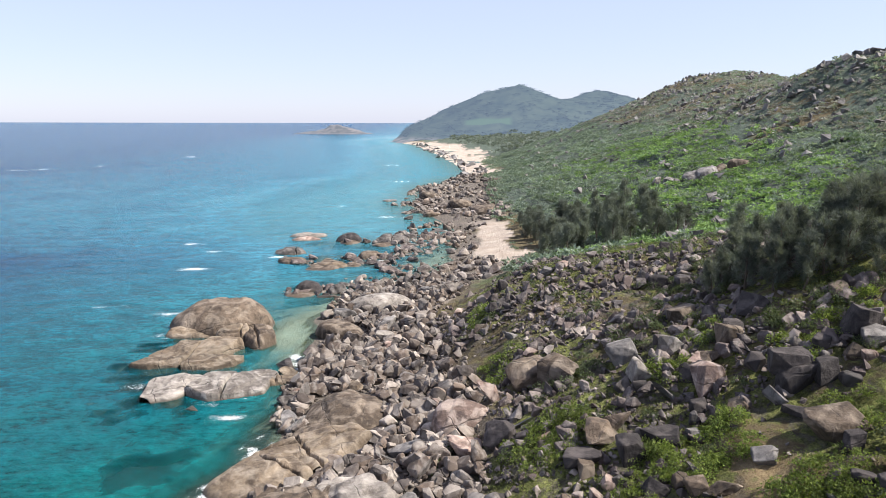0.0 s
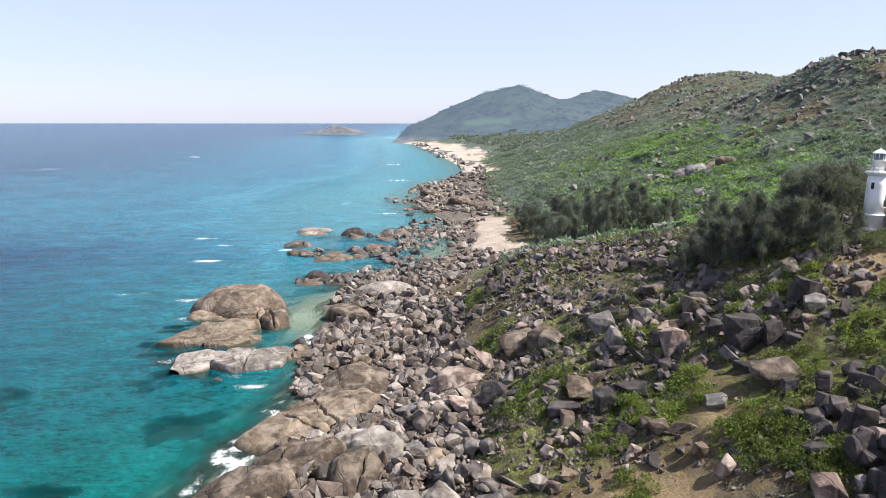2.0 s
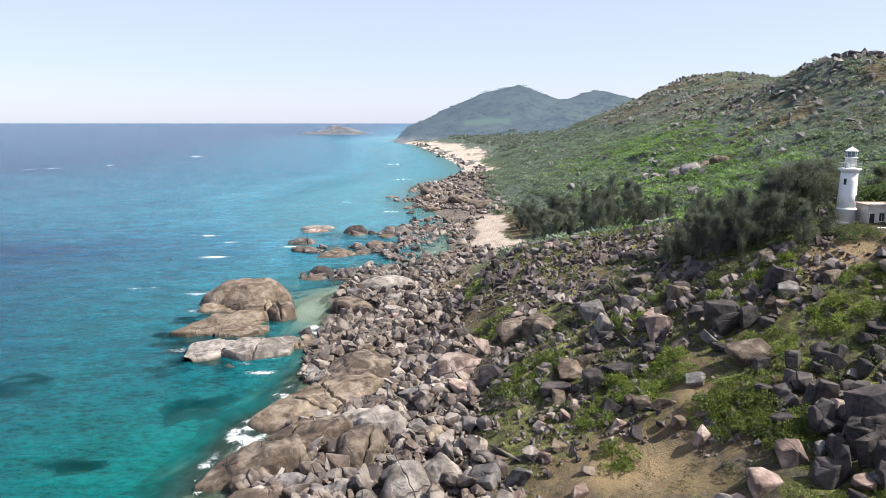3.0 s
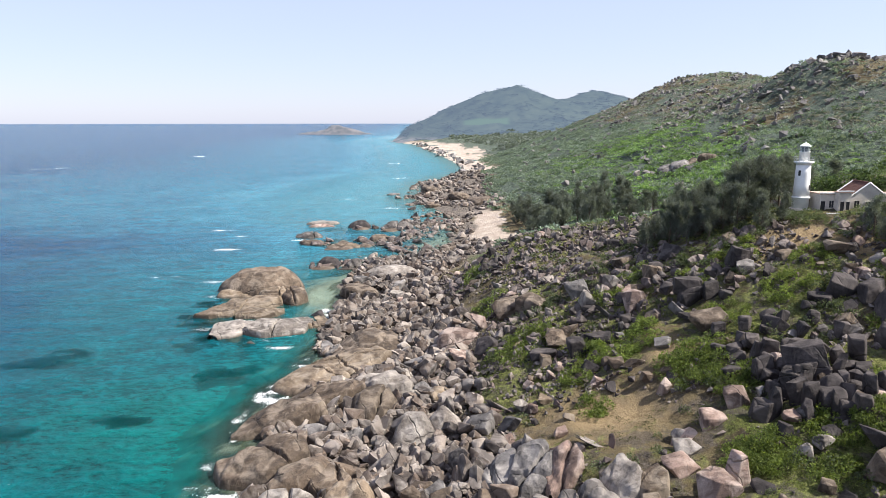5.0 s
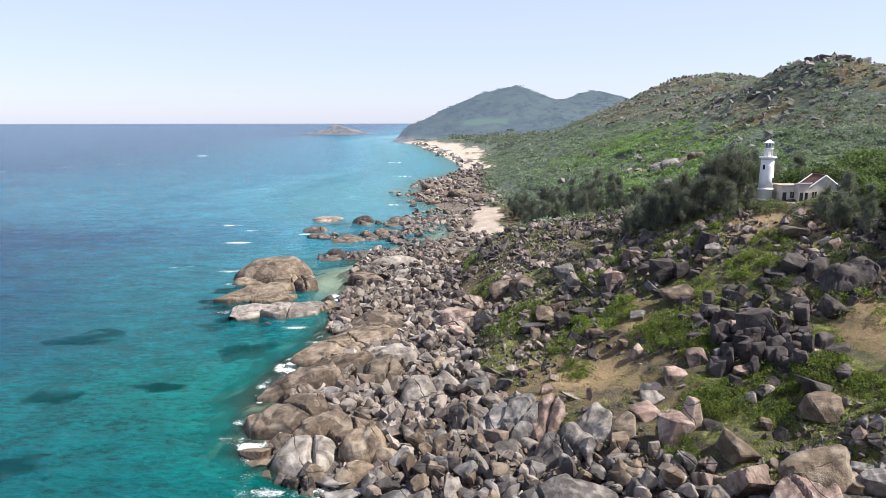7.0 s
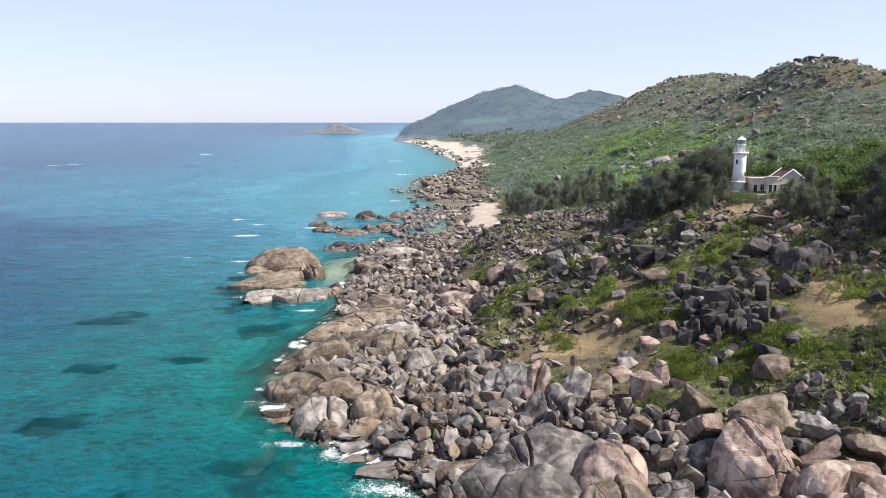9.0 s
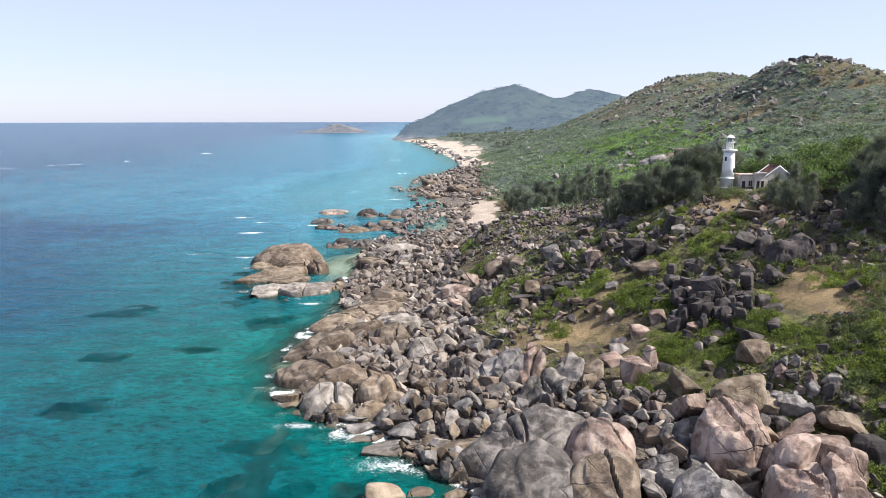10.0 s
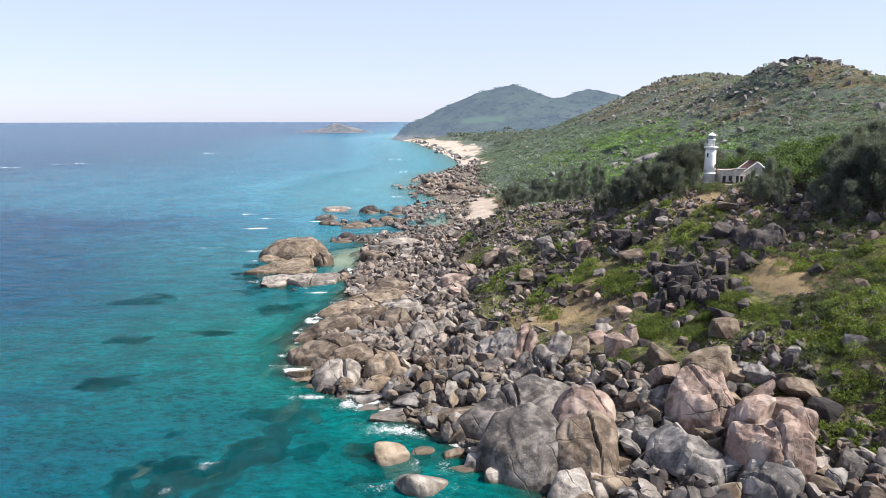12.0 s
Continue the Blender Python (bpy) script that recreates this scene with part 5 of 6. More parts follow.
# blocks by the grass
boulder("dark", 41.2, 78.2, 4.6, 3.9, 4.4)
boulder("dark", 44.0, 77.1, 3.0, 2.5, 3.2)
boulder("dark", 42.5, 96.8, 4.6, 3.9, 3.4)
boulder("brown", 34.1, 103.7, 4.2, 3.7, 2.3)
boulder("grey", 26.3, 85.7, 3.1, 2.5, 2.6)
boulder("brown", 34.0, 89.7, 3.4, 3.0, 1.5)
boulder("dark", 38.4, 83.8, 2.9, 2.5, 2.0)
boulder("brown", 27.9, 65.6, 3.5, 3.0, 1.9)
boulder("brown", 25.3, 66.7, 2.6, 2.3, 1.8)
boulder("dark", 39.7, 73.5, 3.7, 3.1, 1.2)
boulder("pale", 50.8, 83.3, 2.5, 2.2, 2.2)
boulder("grey", 50.7, 79.3, 3.5, 3.0, 2.7)
boulder("dark", 31.6, 87.7, 3.0, 2.5, 2.3)
boulder("dark", 30.0, 80.9, 2.4, 2.0, 2.0)
boulder("grey", 33.4, 67.6, 2.9, 2.5, 1.6)
boulder("brown", 37.3, 91.7, 3.5, 3.0, 3.3)
boulder("dark", 37.6, 129.9, 4.6, 3.9, 2.7)
boulder("dark", 40.2, 123.0, 3.7, 3.1, 2.7)
# crest of the hill
boulder("grey", 268.0, 432.0, 11.0, 10.0, 11.0)
boulder("grey", 256.0, 431.0, 9.0, 8.0, 7.0)
boulder("grey", 281.0, 428.0, 11.0, 9.0, 12.0)
boulder("brown", 275.0, 421.0, 9.0, 8.0, 8.0)
boulder("grey", 243.0, 429.0, 10.0, 9.0, 4.0)
boulder("grey", 286.0, 412.0, 10.0, 9.0, 5.0)
boulder("grey", 262.0, 436.0, 9.0, 8.0, 9.0)
boulder("grey", 274.0, 438.0, 8.0, 8.0, 10.0)
boulder("grey", 288.0, 434.0, 9.0, 8.0, 9.0)
boulder("grey", 250.0, 420.0, 7.0, 6.0, 5.0)
boulder("grey", 108.0, 338.0, 9.0, 8.0, 6.0)
boulder("grey", 115.0, 336.0, 10.0, 8.0, 6.5)
boulder("brown", 122.0, 338.0, 9.0, 8.0, 5.0)
boulder("pale", 97.5, 363.0, 4.0, 3.5, 7.0)
boulder("grey", 103.0, 358.0, 7.0, 6.0, 4.0)
boulder("brown", 129.0, 335.0, 11.0, 8.0, 5.0)
# far shallows
boulder("brown", -71.8, 253.7, 10.9, 8.8, 3.5)
boulder("brown", -56.3, 244.3, 12.2, 13.8, 3.3)
boulder("brown", -47.3, 248.6, 8.6, 6.9, 2.4)
boulder("grey", -38.3, 251.1, 9.5, 8.4, 2.2)
boulder("pink", -78.2, 304.5, 13.3, 7.6, 2.7)
boulder("brown", -55.5, 296.8, 12.0, 9.5, 2.4)
boulder("brown", -40.2, 291.5, 11.0, 8.8, 2.3)
boulder("grey", -29.7, 294.2, 9.9, 8.0, 2.1)
boulder("brown", -56.1, 202.6, 9.5, 7.6, 2.2)
boulder("dark", -48.3, 202.3, 8.7, 7.0, 2.0)
boulder("grey", -41.2, 205.9, 8.0, 6.5, 2.2)
boulder("grey", -34.4, 211.2, 4.5, 3.7, 2.0)
boulder("brown", -31.3, 472.6, 13.9, 15.7, 5.3)
boulder("brown", -8.2, 413.3, 14.2, 15.4, 4.3)
boulder("brown", 5.3, 383.2, 13.1, 15.0, 5.2)
boulder("grey", -58.0, 460.8, 9.1, 9.4, 2.7)
boulder("brown", -7.3, 241.0, 9.1, 6.1, 1.9)
boulder("grey", -22.5, 202.6, 7.7, 4.4, 1.6)
boulder("grey", 32.5, 240.6, 5.1, 4.1, 3.5)
boulder("grey", -16.8, 332.2, 9.8, 5.5, 2.1)
boulder("brown", -24.2, 386.5, 9.5, 5.4, 2.8)


# ---- the sea ----
WX = steps((-4500, -900, 300), (-900, -560, 40), (-560, -400, 5), (-400, -160, 20), (-160, -70, 3), (-70, 20, 0.9), (20, 120, 6), (120, 4500, 300))
WY = steps((-300, -20, 20), (-20, 215, 1.0), (215, 420, 3), (420, 640, 7), (640, 820, 4), (820, 1040, 8), (1040, 4900, 150))
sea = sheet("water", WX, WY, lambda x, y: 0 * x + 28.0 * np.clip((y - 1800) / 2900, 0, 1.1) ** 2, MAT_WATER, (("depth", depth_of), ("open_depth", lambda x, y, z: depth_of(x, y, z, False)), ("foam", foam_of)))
tagged(sea, "clear turquoise sea turning deep blue offshore", "sea", kind="structure")


# ---- loose boulders ----
def clear_of(xs, ys, grow=0.8):
    ok = np.ones(len(xs), bool)
    for bx, by, r in TAKEN:
        ok &= (xs - bx) ** 2 + (ys - by) ** 2 > (grow * r) ** 2
    return ok


def cast(n, x0, x1, y0, y1, chance, seed):
    """Random spots in a rectangle of the plan, kept by a chance that depends on the place."""
    r = np.random.default_rng(seed)
    x, y = r.uniform(x0, x1, n), r.uniform(y0, y1, n)
    keep = r.uniform(0, 1, n) < chance(x, y)
    return x[keep], y[keep]


def near_shore(x, y):
    u = inland(x, y)
    lee = np.interp(y, [-20, 10, 30, 60, 90, 130, 170, 210], [60, 52, 50, 48, 44, 34, 36, 40])
    start = np.interp(y, [34, 44, 100, 112, 136, 148, 180, 190], [0, 9, 9, 0, 0, 6, 6, 0])
    return np.clip((u + 1.5 - start) / 3, 0, 1) * np.clip((lee - u) / 8, 0, 1) * np.clip((215 - y) / 10, 0, 1)


def on_slope(x, y):
    u = inland(x, y)
    lee = np.interp(y, [-20, 10, 30, 60, 90, 130, 170, 210], [56, 46, 44, 42, 40, 30, 32, 36])
    rocky = np.clip(0.42 + 0.95 * ripple(x, y, 17.0, 51, 3), 0.03, 1)
    bare = np.exp(-(((x - 21) / 9) ** 2 + ((y - 54) / 7) ** 2)) + np.exp(-(((x - 66) / 6) ** 2 + ((y - 44) / 8) ** 2))
    house = np.exp(-(((x - 78) / 14) ** 2 + ((y - 97) / 9) ** 2))
    heap = np.exp(-(((x - 48) / 7) ** 2 + ((y - 47) / 9) ** 2))
    return np.clip((u - lee) / 6, 0, 1) * np.clip(rocky + heap - 1.3 * bare - 2 * house, 0, 1) * np.clip((190 - y) / 30, 0, 1)


def sizes_for(n, lo, hi, power, seed):
    return lo + (hi - lo) * np.random.default_rng(seed).uniform(0, 1, n) ** power


def heap_of(name, label, forms, x, y, z, s, colours, most, seed, flat=(0.6, 1.1)):
    """The nearest pieces of a heap as rocks of their own under it; returns which spots it took."""
    r = np.random.default_rng(seed)
    order = np.argsort(y - 14 * s)[:most]
    t = thing(name, pose(float(x[order].mean()), float(y[order].mean()), float(z[order].min())), label, "rock heap")
    away = t.matrix_world.inverted()
    for n in order:
        form, tint = int(r.integers(len(forms))), colours[int(r.integers(len(colours)))]
        key = (name, form, tint)
        if key not in SHARED:
            SHARED[key] = mesh_of("rock", *forms[form], TINTS[tint], len(forms[form][0]) > 100, 26)
        ob = new("rock", SHARED[key])
        ob.parent = t
        w, d, h = s[n] * r.uniform(0.75, 1.25) / 2, s[n] * r.uniform(0.75, 1.25) / 2, s[n] * r.uniform(*flat) / 2
        ob.matrix_local = away @ pose(float(x[n]), float(y[n]), float(z[n]), r.normal(0, 28), r.normal(0, 28), r.uniform(0, 360)) @ Matrix.Diagonal((w, d, h, 1))
    taken = np.zeros(len(x), bool)
    taken[order] = True
    return taken


def loose(x, y, s, most, colours, label_seed, tall=(0.55, 0.95)):
    """The largest of the spots become boulders of their own; returns the rest."""
    order = np.argsort(-s)
    r = np.random.default_rng(label_seed)
    for n in order[:most]:
        boulder(colours[int(r.integers(len(colours)))], round(float(x[n]), 2), round(float(y[n]), 2), s[n] * r.uniform(0.9, 1.3), s[n] * r.uniform(0.8, 1.1), s[n] * r.uniform(*tall))
    rest = order[most:]
    return x[rest], y[rest], s[rest]


x, y = cast(36000, -50, 70, -16, 216, near_shore, 3)
k = clear_of(x, y, 0.95)
x, y = x[k], y[k]
s = sizes_for(len(x), 0.6, 3.5, 3.4, 4)
x, y, s = loose(x, y, s, 20, ("grey", "tan", "brown", "brown", "pale", "grey", "pink", "dark"), 6)
heap = np.maximum(ground(x, y), -0.5) + 0.22 * s + np.random.default_rng(8).uniform(0, 0.4, len(s)) * s
LARGE = s > 1.8
mine = heap_of("boulder_heap", "heap of rounded grey, brown and tan granite boulders", ROUND, x, np.where(LARGE, y, 999.0), heap, s, ("grey", "brown", "slate", "tan", "dark", "pale", "brown", "slate"), 290, 91)
x, y, s, heap, LARGE = x[~mine], y[~mine], s[~mine], heap[~mine], LARGE[~mine]
SHARD = np.arange(len(s)) % 4 == 0
k = SHARD
strew("shore_blocks", SPLIT, x[k], y[k], heap[k], s[k], MAT_RUBBLE, "jumbled grey, tan and brown granite blocks along the shore", tip=0.6, flat=(0.6, 1.1), smooth=False, seed=5)
strew("shore_boulders", ROUND, x[LARGE & ~k], y[LARGE & ~k], heap[LARGE & ~k], s[LARGE & ~k], MAT_RUBBLE, "rounded granite boulders heaped along the shore", tip=0.6, flat=(0.65, 1.1), seed=7)
strew("small_boulders", SMALL, x[~LARGE & ~k], y[~LARGE & ~k], heap[~LARGE & ~k], s[~LARGE & ~k], MAT_RUBBLE, "smaller rounded boulders between the shore rocks", tip=0.7, flat=(0.6, 1.1), smooth=False, seed=9)
x, y = cast(26000, -50, 70, -16, 216, near_shore, 13)
k = clear_of(x, y, 0.9)
x, y = x[k], y[k]
s = sizes_for(len(x), 0.4, 1.4, 1.8, 14)
strew("shore_cobbles", CHIPS, x, y, np.maximum(ground(x, y), -0.3) + 0.2 * s, s, MAT_RUBBLE, "small rounded stones packed between the shore boulders", smooth=False, tip=0.9, seed=15)
x, y = cast(17000, -45, 115, -16, 190, on_slope, 23)
k = clear_of(x, y, 0.8)
x, y = x[k], y[k]
s = sizes_for(len(x), 0.5, 2.4, 2.4, 24)
x, y, s = loose(x, y, s, 30, ("dark", "dark", "brown", "dark", "grey", "dark", "brown", "pink"), 26, (0.6, 1.2))
k = s > 1.6
mine = heap_of("slope_rocks", "dark weathered granite rocks strewn over the green slope", SHARP + ROUND[:6], x, np.where(k, y, 999.0), ground(x, y) + 0.2 * s, s, ("dark", "slate", "brown", "dark", "dark", "pink", "grey"), 290, 92, (0.7, 1.4))
x, y, s, k = x[~mine], y[~mine], s[~mine], k[~mine]
strew("slope_boulders", ROUND[:6] + SPLIT[:9], x[k], y[k], (ground(x, y) + 0.2 * s)[k], s[k], MAT_SLOPE_ROCK, "dark weathered granite boulders scattered over the slope", tip=0.8, flat=(0.7, 1.5), smooth=False, seed=25)
strew("slope_blocks", CHIPS + SPLIT[:10], x[~k], y[~k], (ground(x, y) + 0.2 * s)[~k], s[~k], MAT_SLOPE_ROCK, "smaller broken granite blocks over the slope", tip=0.7, flat=(0.6, 1.3), smooth=False, seed=27)


x, y = cast(34000, -45, 115, -16, 190, on_slope, 123)
k = clear_of(x, y, 0.95)
x, y = x[k], y[k]
s = sizes_for(len(x), 0.35, 1.0, 1.4, 124)
strew("slope_stones", CHIPS, x, y, ground(x, y) + 0.2 * s, s, MAT_SLOPE_ROCK, "small dark stones littering the slope", tip=0.8, flat=(0.6, 1.4), smooth=False, seed=125)


def far_shore(x, y):
    u = inland(x, y)
    wide = np.interp(y, [200, 240, 260, 330, 370, 450, 560, 640, 800, 1100], [46, 34, 14, 12, 46, 62, 62, 30, 22, 30])
    out = np.interp(y, [200, 260, 330, 380, 470, 560, 640, 1000], [16, 34, 30, 16, 10, 8, 8, 6])
    return np.clip((u + out) / 10, 0, 1) * np.clip((wide - u) / 8, 0, 1) * np.clip(0.62 + 0.8 * ripple(x, y, 22.0, 61, 2), 0.06, 1)


def shallows(x, y):
    spots = ((-73, 266, 8, 8), (-60, 250, 9, 5), (-42, 258, 13, 9), (-29, 272, 10, 12), (-55, 302, 7, 6), (-37, 300, 12, 9), (-24, 288, 8, 12), (-58, 208, 6, 5), (-46, 205, 9, 7), (-36, 214, 9, 9), (-30, 238, 8, 10), (-22, 318, 12, 12))
    return np.clip(sum(np.exp(-(((x - a) / c) ** 2 + ((y - b) / d) ** 2)) for a, b, c, d in spots) - 0.2, 0, 1)


x, y = cast(2700, -95, 0, 190, 350, shallows, 133)
s = sizes_for(len(x), 0.9, 5.0, 2.2, 134)
strew("reef_rocks", SMALL, x, y, np.maximum(ground(x, y), -0.5) + 0.15 * s, s, MAT_SLOPE_ROCK, "dark rounded rocks awash in the shallows", flat=(0.5, 0.85), tip=0.5, smooth=False, seed=135)
x, y = cast(12500, -90, 60, 205, 680, far_shore, 33)
s = sizes_for(len(x), 1.0, 5.0, 3.2, 34)
strew("far_shore_rocks", SMALL, x, y, np.maximum(ground(x, y), -0.6) + 0.16 * s, s, MAT_RUBBLE, "brown granite rocks along the far shore and beach edge", smooth=False, seed=35)
x, y = cast(2600, -140, 60, 660, 1560, far_shore, 43)
s = sizes_for(len(x), 2, 10, 2.6, 44)
strew("distant_rocks", CHIPS, x, y, np.maximum(ground(x, y), -0.5) + 0.1 * s, s, MAT_HILL_ROCK, "rocks along the distant beach", seed=45)


def hill_rocks(x, y):
    u, z = inland(x, y), ground(x, y)
    high = np.clip((z - 30) / 32, 0.2, 1) * np.clip(0.5 + 0.9 * ripple(x, y, 40.0, 71, 3), 0, 1)
    ridge = 0.7 * np.exp(-(((x - 215) / 60) ** 2 + ((y - 400) / 60) ** 2)) * np.clip(0.5 + 0.9 * ripple(x, y, 24.0, 72, 3), 0, 1)
    knoll = ridge + np.exp(-(((x - 112) / 16) ** 2 + ((y - 338) / 10) ** 2)) + np.exp(-(((x - 270) / 26) ** 2 + ((y - 432) / 14) ** 2))
    return np.clip(high + knoll, 0, 1) * np.clip((u - 60) / 30, 0, 1)


x, y = cast(22000, 40, 420, 190, 930, hill_rocks, 53)
s = sizes_for(len(x), 0.7, 5.0, 4.5, 54)
strew("hill_rocks", CHIPS, x, y, ground(x, y) + 0.28 * s, s, MAT_HILL_ROCK, "grey granite rocks dotted over the scrubby hillside", tip=0.5, flat=(0.6, 1.1), smooth=False, seed=55)


# ---- plants ----
def tuft(rng, leaves, spread, tall, leaf, droop=0.0):
    """A clump of leaf blades; about one unit across."""
    V, F = [], []
    for n in range(leaves):
        a, r, h = rng.uniform(0, 6.283), math.sqrt(rng.uniform(0, 1)), rng.uniform(0.15, 1)
        dome = math.sqrt(max(0.0, 1 - (r * 0.9) ** 2))
        c = np.array([spread * r * math.cos(a), spread * r * math.sin(a), tall * dome * (0.35 + 0.65 * h)])
        d = np.array([math.cos(a), math.sin(a), rng.uniform(-0.3, 1.1) - droop]) + 0.6 * rng.normal(size=3)
        d /= np.linalg.norm(d)
        s = np.cross(d, rng.normal(size=3))
        s /= np.linalg.norm(s)
        ln, wd = leaf * rng.uniform(0.6, 1.3), leaf * rng.uniform(0.25, 0.5)
        V += [c - s * wd, c + s * wd, c + d * ln]
        F.append([3 * n, 3 * n + 1, 3 * n + 2])
    return np.array(V), np.array(F)


rng = np.random.default_rng(11)
LOW = [tuft(rng, 50, 0.66, 0.36, 0.13) for _ in range(8)]
BUSH = [tuft(rng, 125, 0.58, 0.72, 0.135) for _ in range(8)]


FAR_CLUMP = [tuft(rng, 28, 0.85, 0.85, 0.46) for _ in range(14)]
FAR_TUFT = [tuft(rng, 13, 0.95, 0.8, 0.55) for _ in range(20)]


def ground_cover(x, y):
    u = inland(x, y)
    g = np.clip(0.4 + 1.1 * ripple(x, y, 13.0, 21, 3), 0, 1)
    bare = np.exp(-(((x - 21) / 9) ** 2 + ((y - 54) / 7) ** 2)) + np.exp(-(((x - 66) / 6) ** 2 + ((y - 44) / 8) ** 2)) + np.exp(-(((x - 62) / 8) ** 2 + ((y - 84) / 4) ** 2))
    return np.clip((u - 40) / 12, 0, 1) * np.clip(g - 1.5 * bare, 0, 1) * np.clip((195 - y) / 20, 0, 1)


TWIGS = [tuft(rng, 34, 0.6, 0.5, 0.17) for _ in range(8)]


def dry_cover(x, y):
    u = inland(x, y)
    return np.clip((u - 38) / 10, 0, 1) * np.clip(0.55 + 0.7 * ripple(x, y, 7.0, 121, 3) - 0.8 * bare_at(x, y), 0.04, 1) * np.clip((200 - y) / 20, 0, 1)


x, y = cast(13000, -30, 115, -16, 200, dry_cover, 163)
s = sizes_for(len(x), 0.5, 1.6, 1.5, 164)
strew("dry_scrub", TWIGS, x, y, ground(x, y) - 0.05, 1.6 * s, MAT_DRY, "olive and straw-coloured dry scrub between the rocks", flat=(0.6, 1.1), tip=0.15, smooth=False, seed=165)
x, y = cast(15000, -30, 115, -16, 195, ground_cover, 63)
s = sizes_for(len(x), 0.7, 2.2, 1.5, 64)
strew("creepers", LOW, x, y, ground(x, y) - 0.05, 2 * s, MAT_CREEPER, "low bright green creepers between the slope rocks", flat=(0.7, 1.1), tip=0.15, smooth=False, seed=65)

PATCHES, EDGES = [], []


def shrub_patch(x, y, r, n, bright=True):
    (PATCHES if bright else EDGES).append((x, y, r, n))


shrub_patch(36.3, 56.4, 4.2, 60)
shrub_patch(38.5, 35.7, 4.1, 60)
shrub_patch(47.2, 36.4, 3.8, 50)
shrub_patch(52.6, 34.9, 3.8, 40)
shrub_patch(29.5, 25.5, 2.4, 16)
shrub_patch(61.6, 75.6, 3.7, 26)
shrub_patch(9.1, 82.0, 5.5, 60)
shrub_patch(18.9, 68.0, 2.6, 22)
shrub_patch(31.3, 76.2, 3.0, 24)
shrub_patch(0.7, 139.8, 3.4, 20)
shrub_patch(23.4, 76.4, 2.1, 12)
shrub_patch(28.0, 89.6, 2.7, 16)
shrub_patch(31.4, 71.5, 3.1, 22)
shrub_patch(22.0, 74.3, 3.2, 18)
shrub_patch(34.4, 94.9, 2.8, 14)
shrub_patch(38.0, 60.9, 4.3, 34)
shrub_patch(50.9, 85.5, 4.6, 30)
shrub_patch(71.2, 68.8, 2.5, 12)
shrub_patch(35.4, 35.8, 3.3, 26)
shrub_patch(56.2, 0.8, 4.1, 44)
shrub_patch(62.3, 9.2, 3.2, 26)
shrub_patch(67.2, 15.6, 4.5, 40)
shrub_patch(58.3, -5.9, 4.0, 30)
shrub_patch(-6.0, 87.0, 3.0, 22, bright=False)
shrub_patch(1.0, 135.5, 5.0, 24, bright=False)
shrub_patch(44.1, 90.6, 3.0, 18, bright=False)
shrub_patch(59.7, 14.9, 3.0, 20, bright=False)
shrub_patch(63.3, 27.5, 5.0, 40, bright=False)
shrub_patch(74.4, 33.8, 7.0, 70, bright=False)
shrub_patch(80.0, 50.0, 9.0, 80, bright=False)
shrub_patch(66.0, 90.0, 4.0, 30, bright=False)
shrub_patch(74.0, 82.0, 7.0, 60, bright=False)
shrub_patch(53.0, 90.0, 5.0, 40, bright=False)
shrub_patch(40.0, 120.0, 12.0, 90, bright=False)
shrub_patch(75.0, 15.0, 8.0, 60, bright=False)
shrub_patch(68.0, 4.0, 7.0, 60)
shrub_patch(72.0, 25.0, 6.0, 50)
shrub_patch(78.0, 38.0, 8.0, 60)
shrub_patch(66.0, 56.0, 4.0, 26)
shrub_patch(57.0, 61.0, 4.0, 26, bright=False)
shrub_patch(45.0, 70.0, 4.0, 26)
shrub_patch(70.0, 62.0, 5.0, 34, bright=False)
shrub_patch(84.0, 20.0, 9.0, 60, bright=False)
shrub_patch(57.0, 45.0, 3.0, 18)
shrub_patch(43.0, 83.0, 4.0, 24)
shrub_patch(15.0, 100.0, 5.0, 26, bright=False)
shrub_patch(12.0, 84.0, 5.0, 40)
shrub_patch(4.0, 112.0, 5.0, 26)
shrub_patch(27.0, 104.0, 5.0, 24, bright=False)
shrub_patch(82.0, 88.5, 4.0, 30, bright=False)
shrub_patch(87.0, 90.0, 3.0, 20)
shrub_patch(60.0, -2.0, 5.0, 60)
shrub_patch(63.0, 20.0, 5.0, 60)
shrub_patch(57.0, 28.0, 4.0, 36)
shrub_patch(70.0, 45.0, 4.0, 30)
shrub_patch(40.0, 52.0, 4.0, 40)
shrub_patch(33.0, 60.0, 3.0, 26)
shrub_patch(44.0, 30.0, 3.0, 26)
shrub_patch(55.0, 70.0, 4.0, 30)
shrub_patch(26.0, 72.0, 4.0, 30)
shrub_patch(20.0, 58.0, 3.0, 20)



def strew_patches(name, patches, material, label, seed):
    r = np.random.default_rng(seed)
    xs, ys = [], []
    for px, py, rad, n in patches:
        a, q = r.uniform(0, 6.283, n), np.sqrt(r.uniform(0, 1, n)) * rad
        xs.append(px + q * np.cos(a))
        ys.append(py + q * np.sin(a))
    xs, ys = np.concatenate(xs), np.concatenate(ys)
    s = r.uniform(1.0, 2.6, len(xs))
    strew(name, BUSH, xs, ys, ground(xs, ys) - 0.1, 2 * s * 0.95, material, label, flat=(0.8, 1.3), tip=0.12, smooth=False, seed=seed + 1)


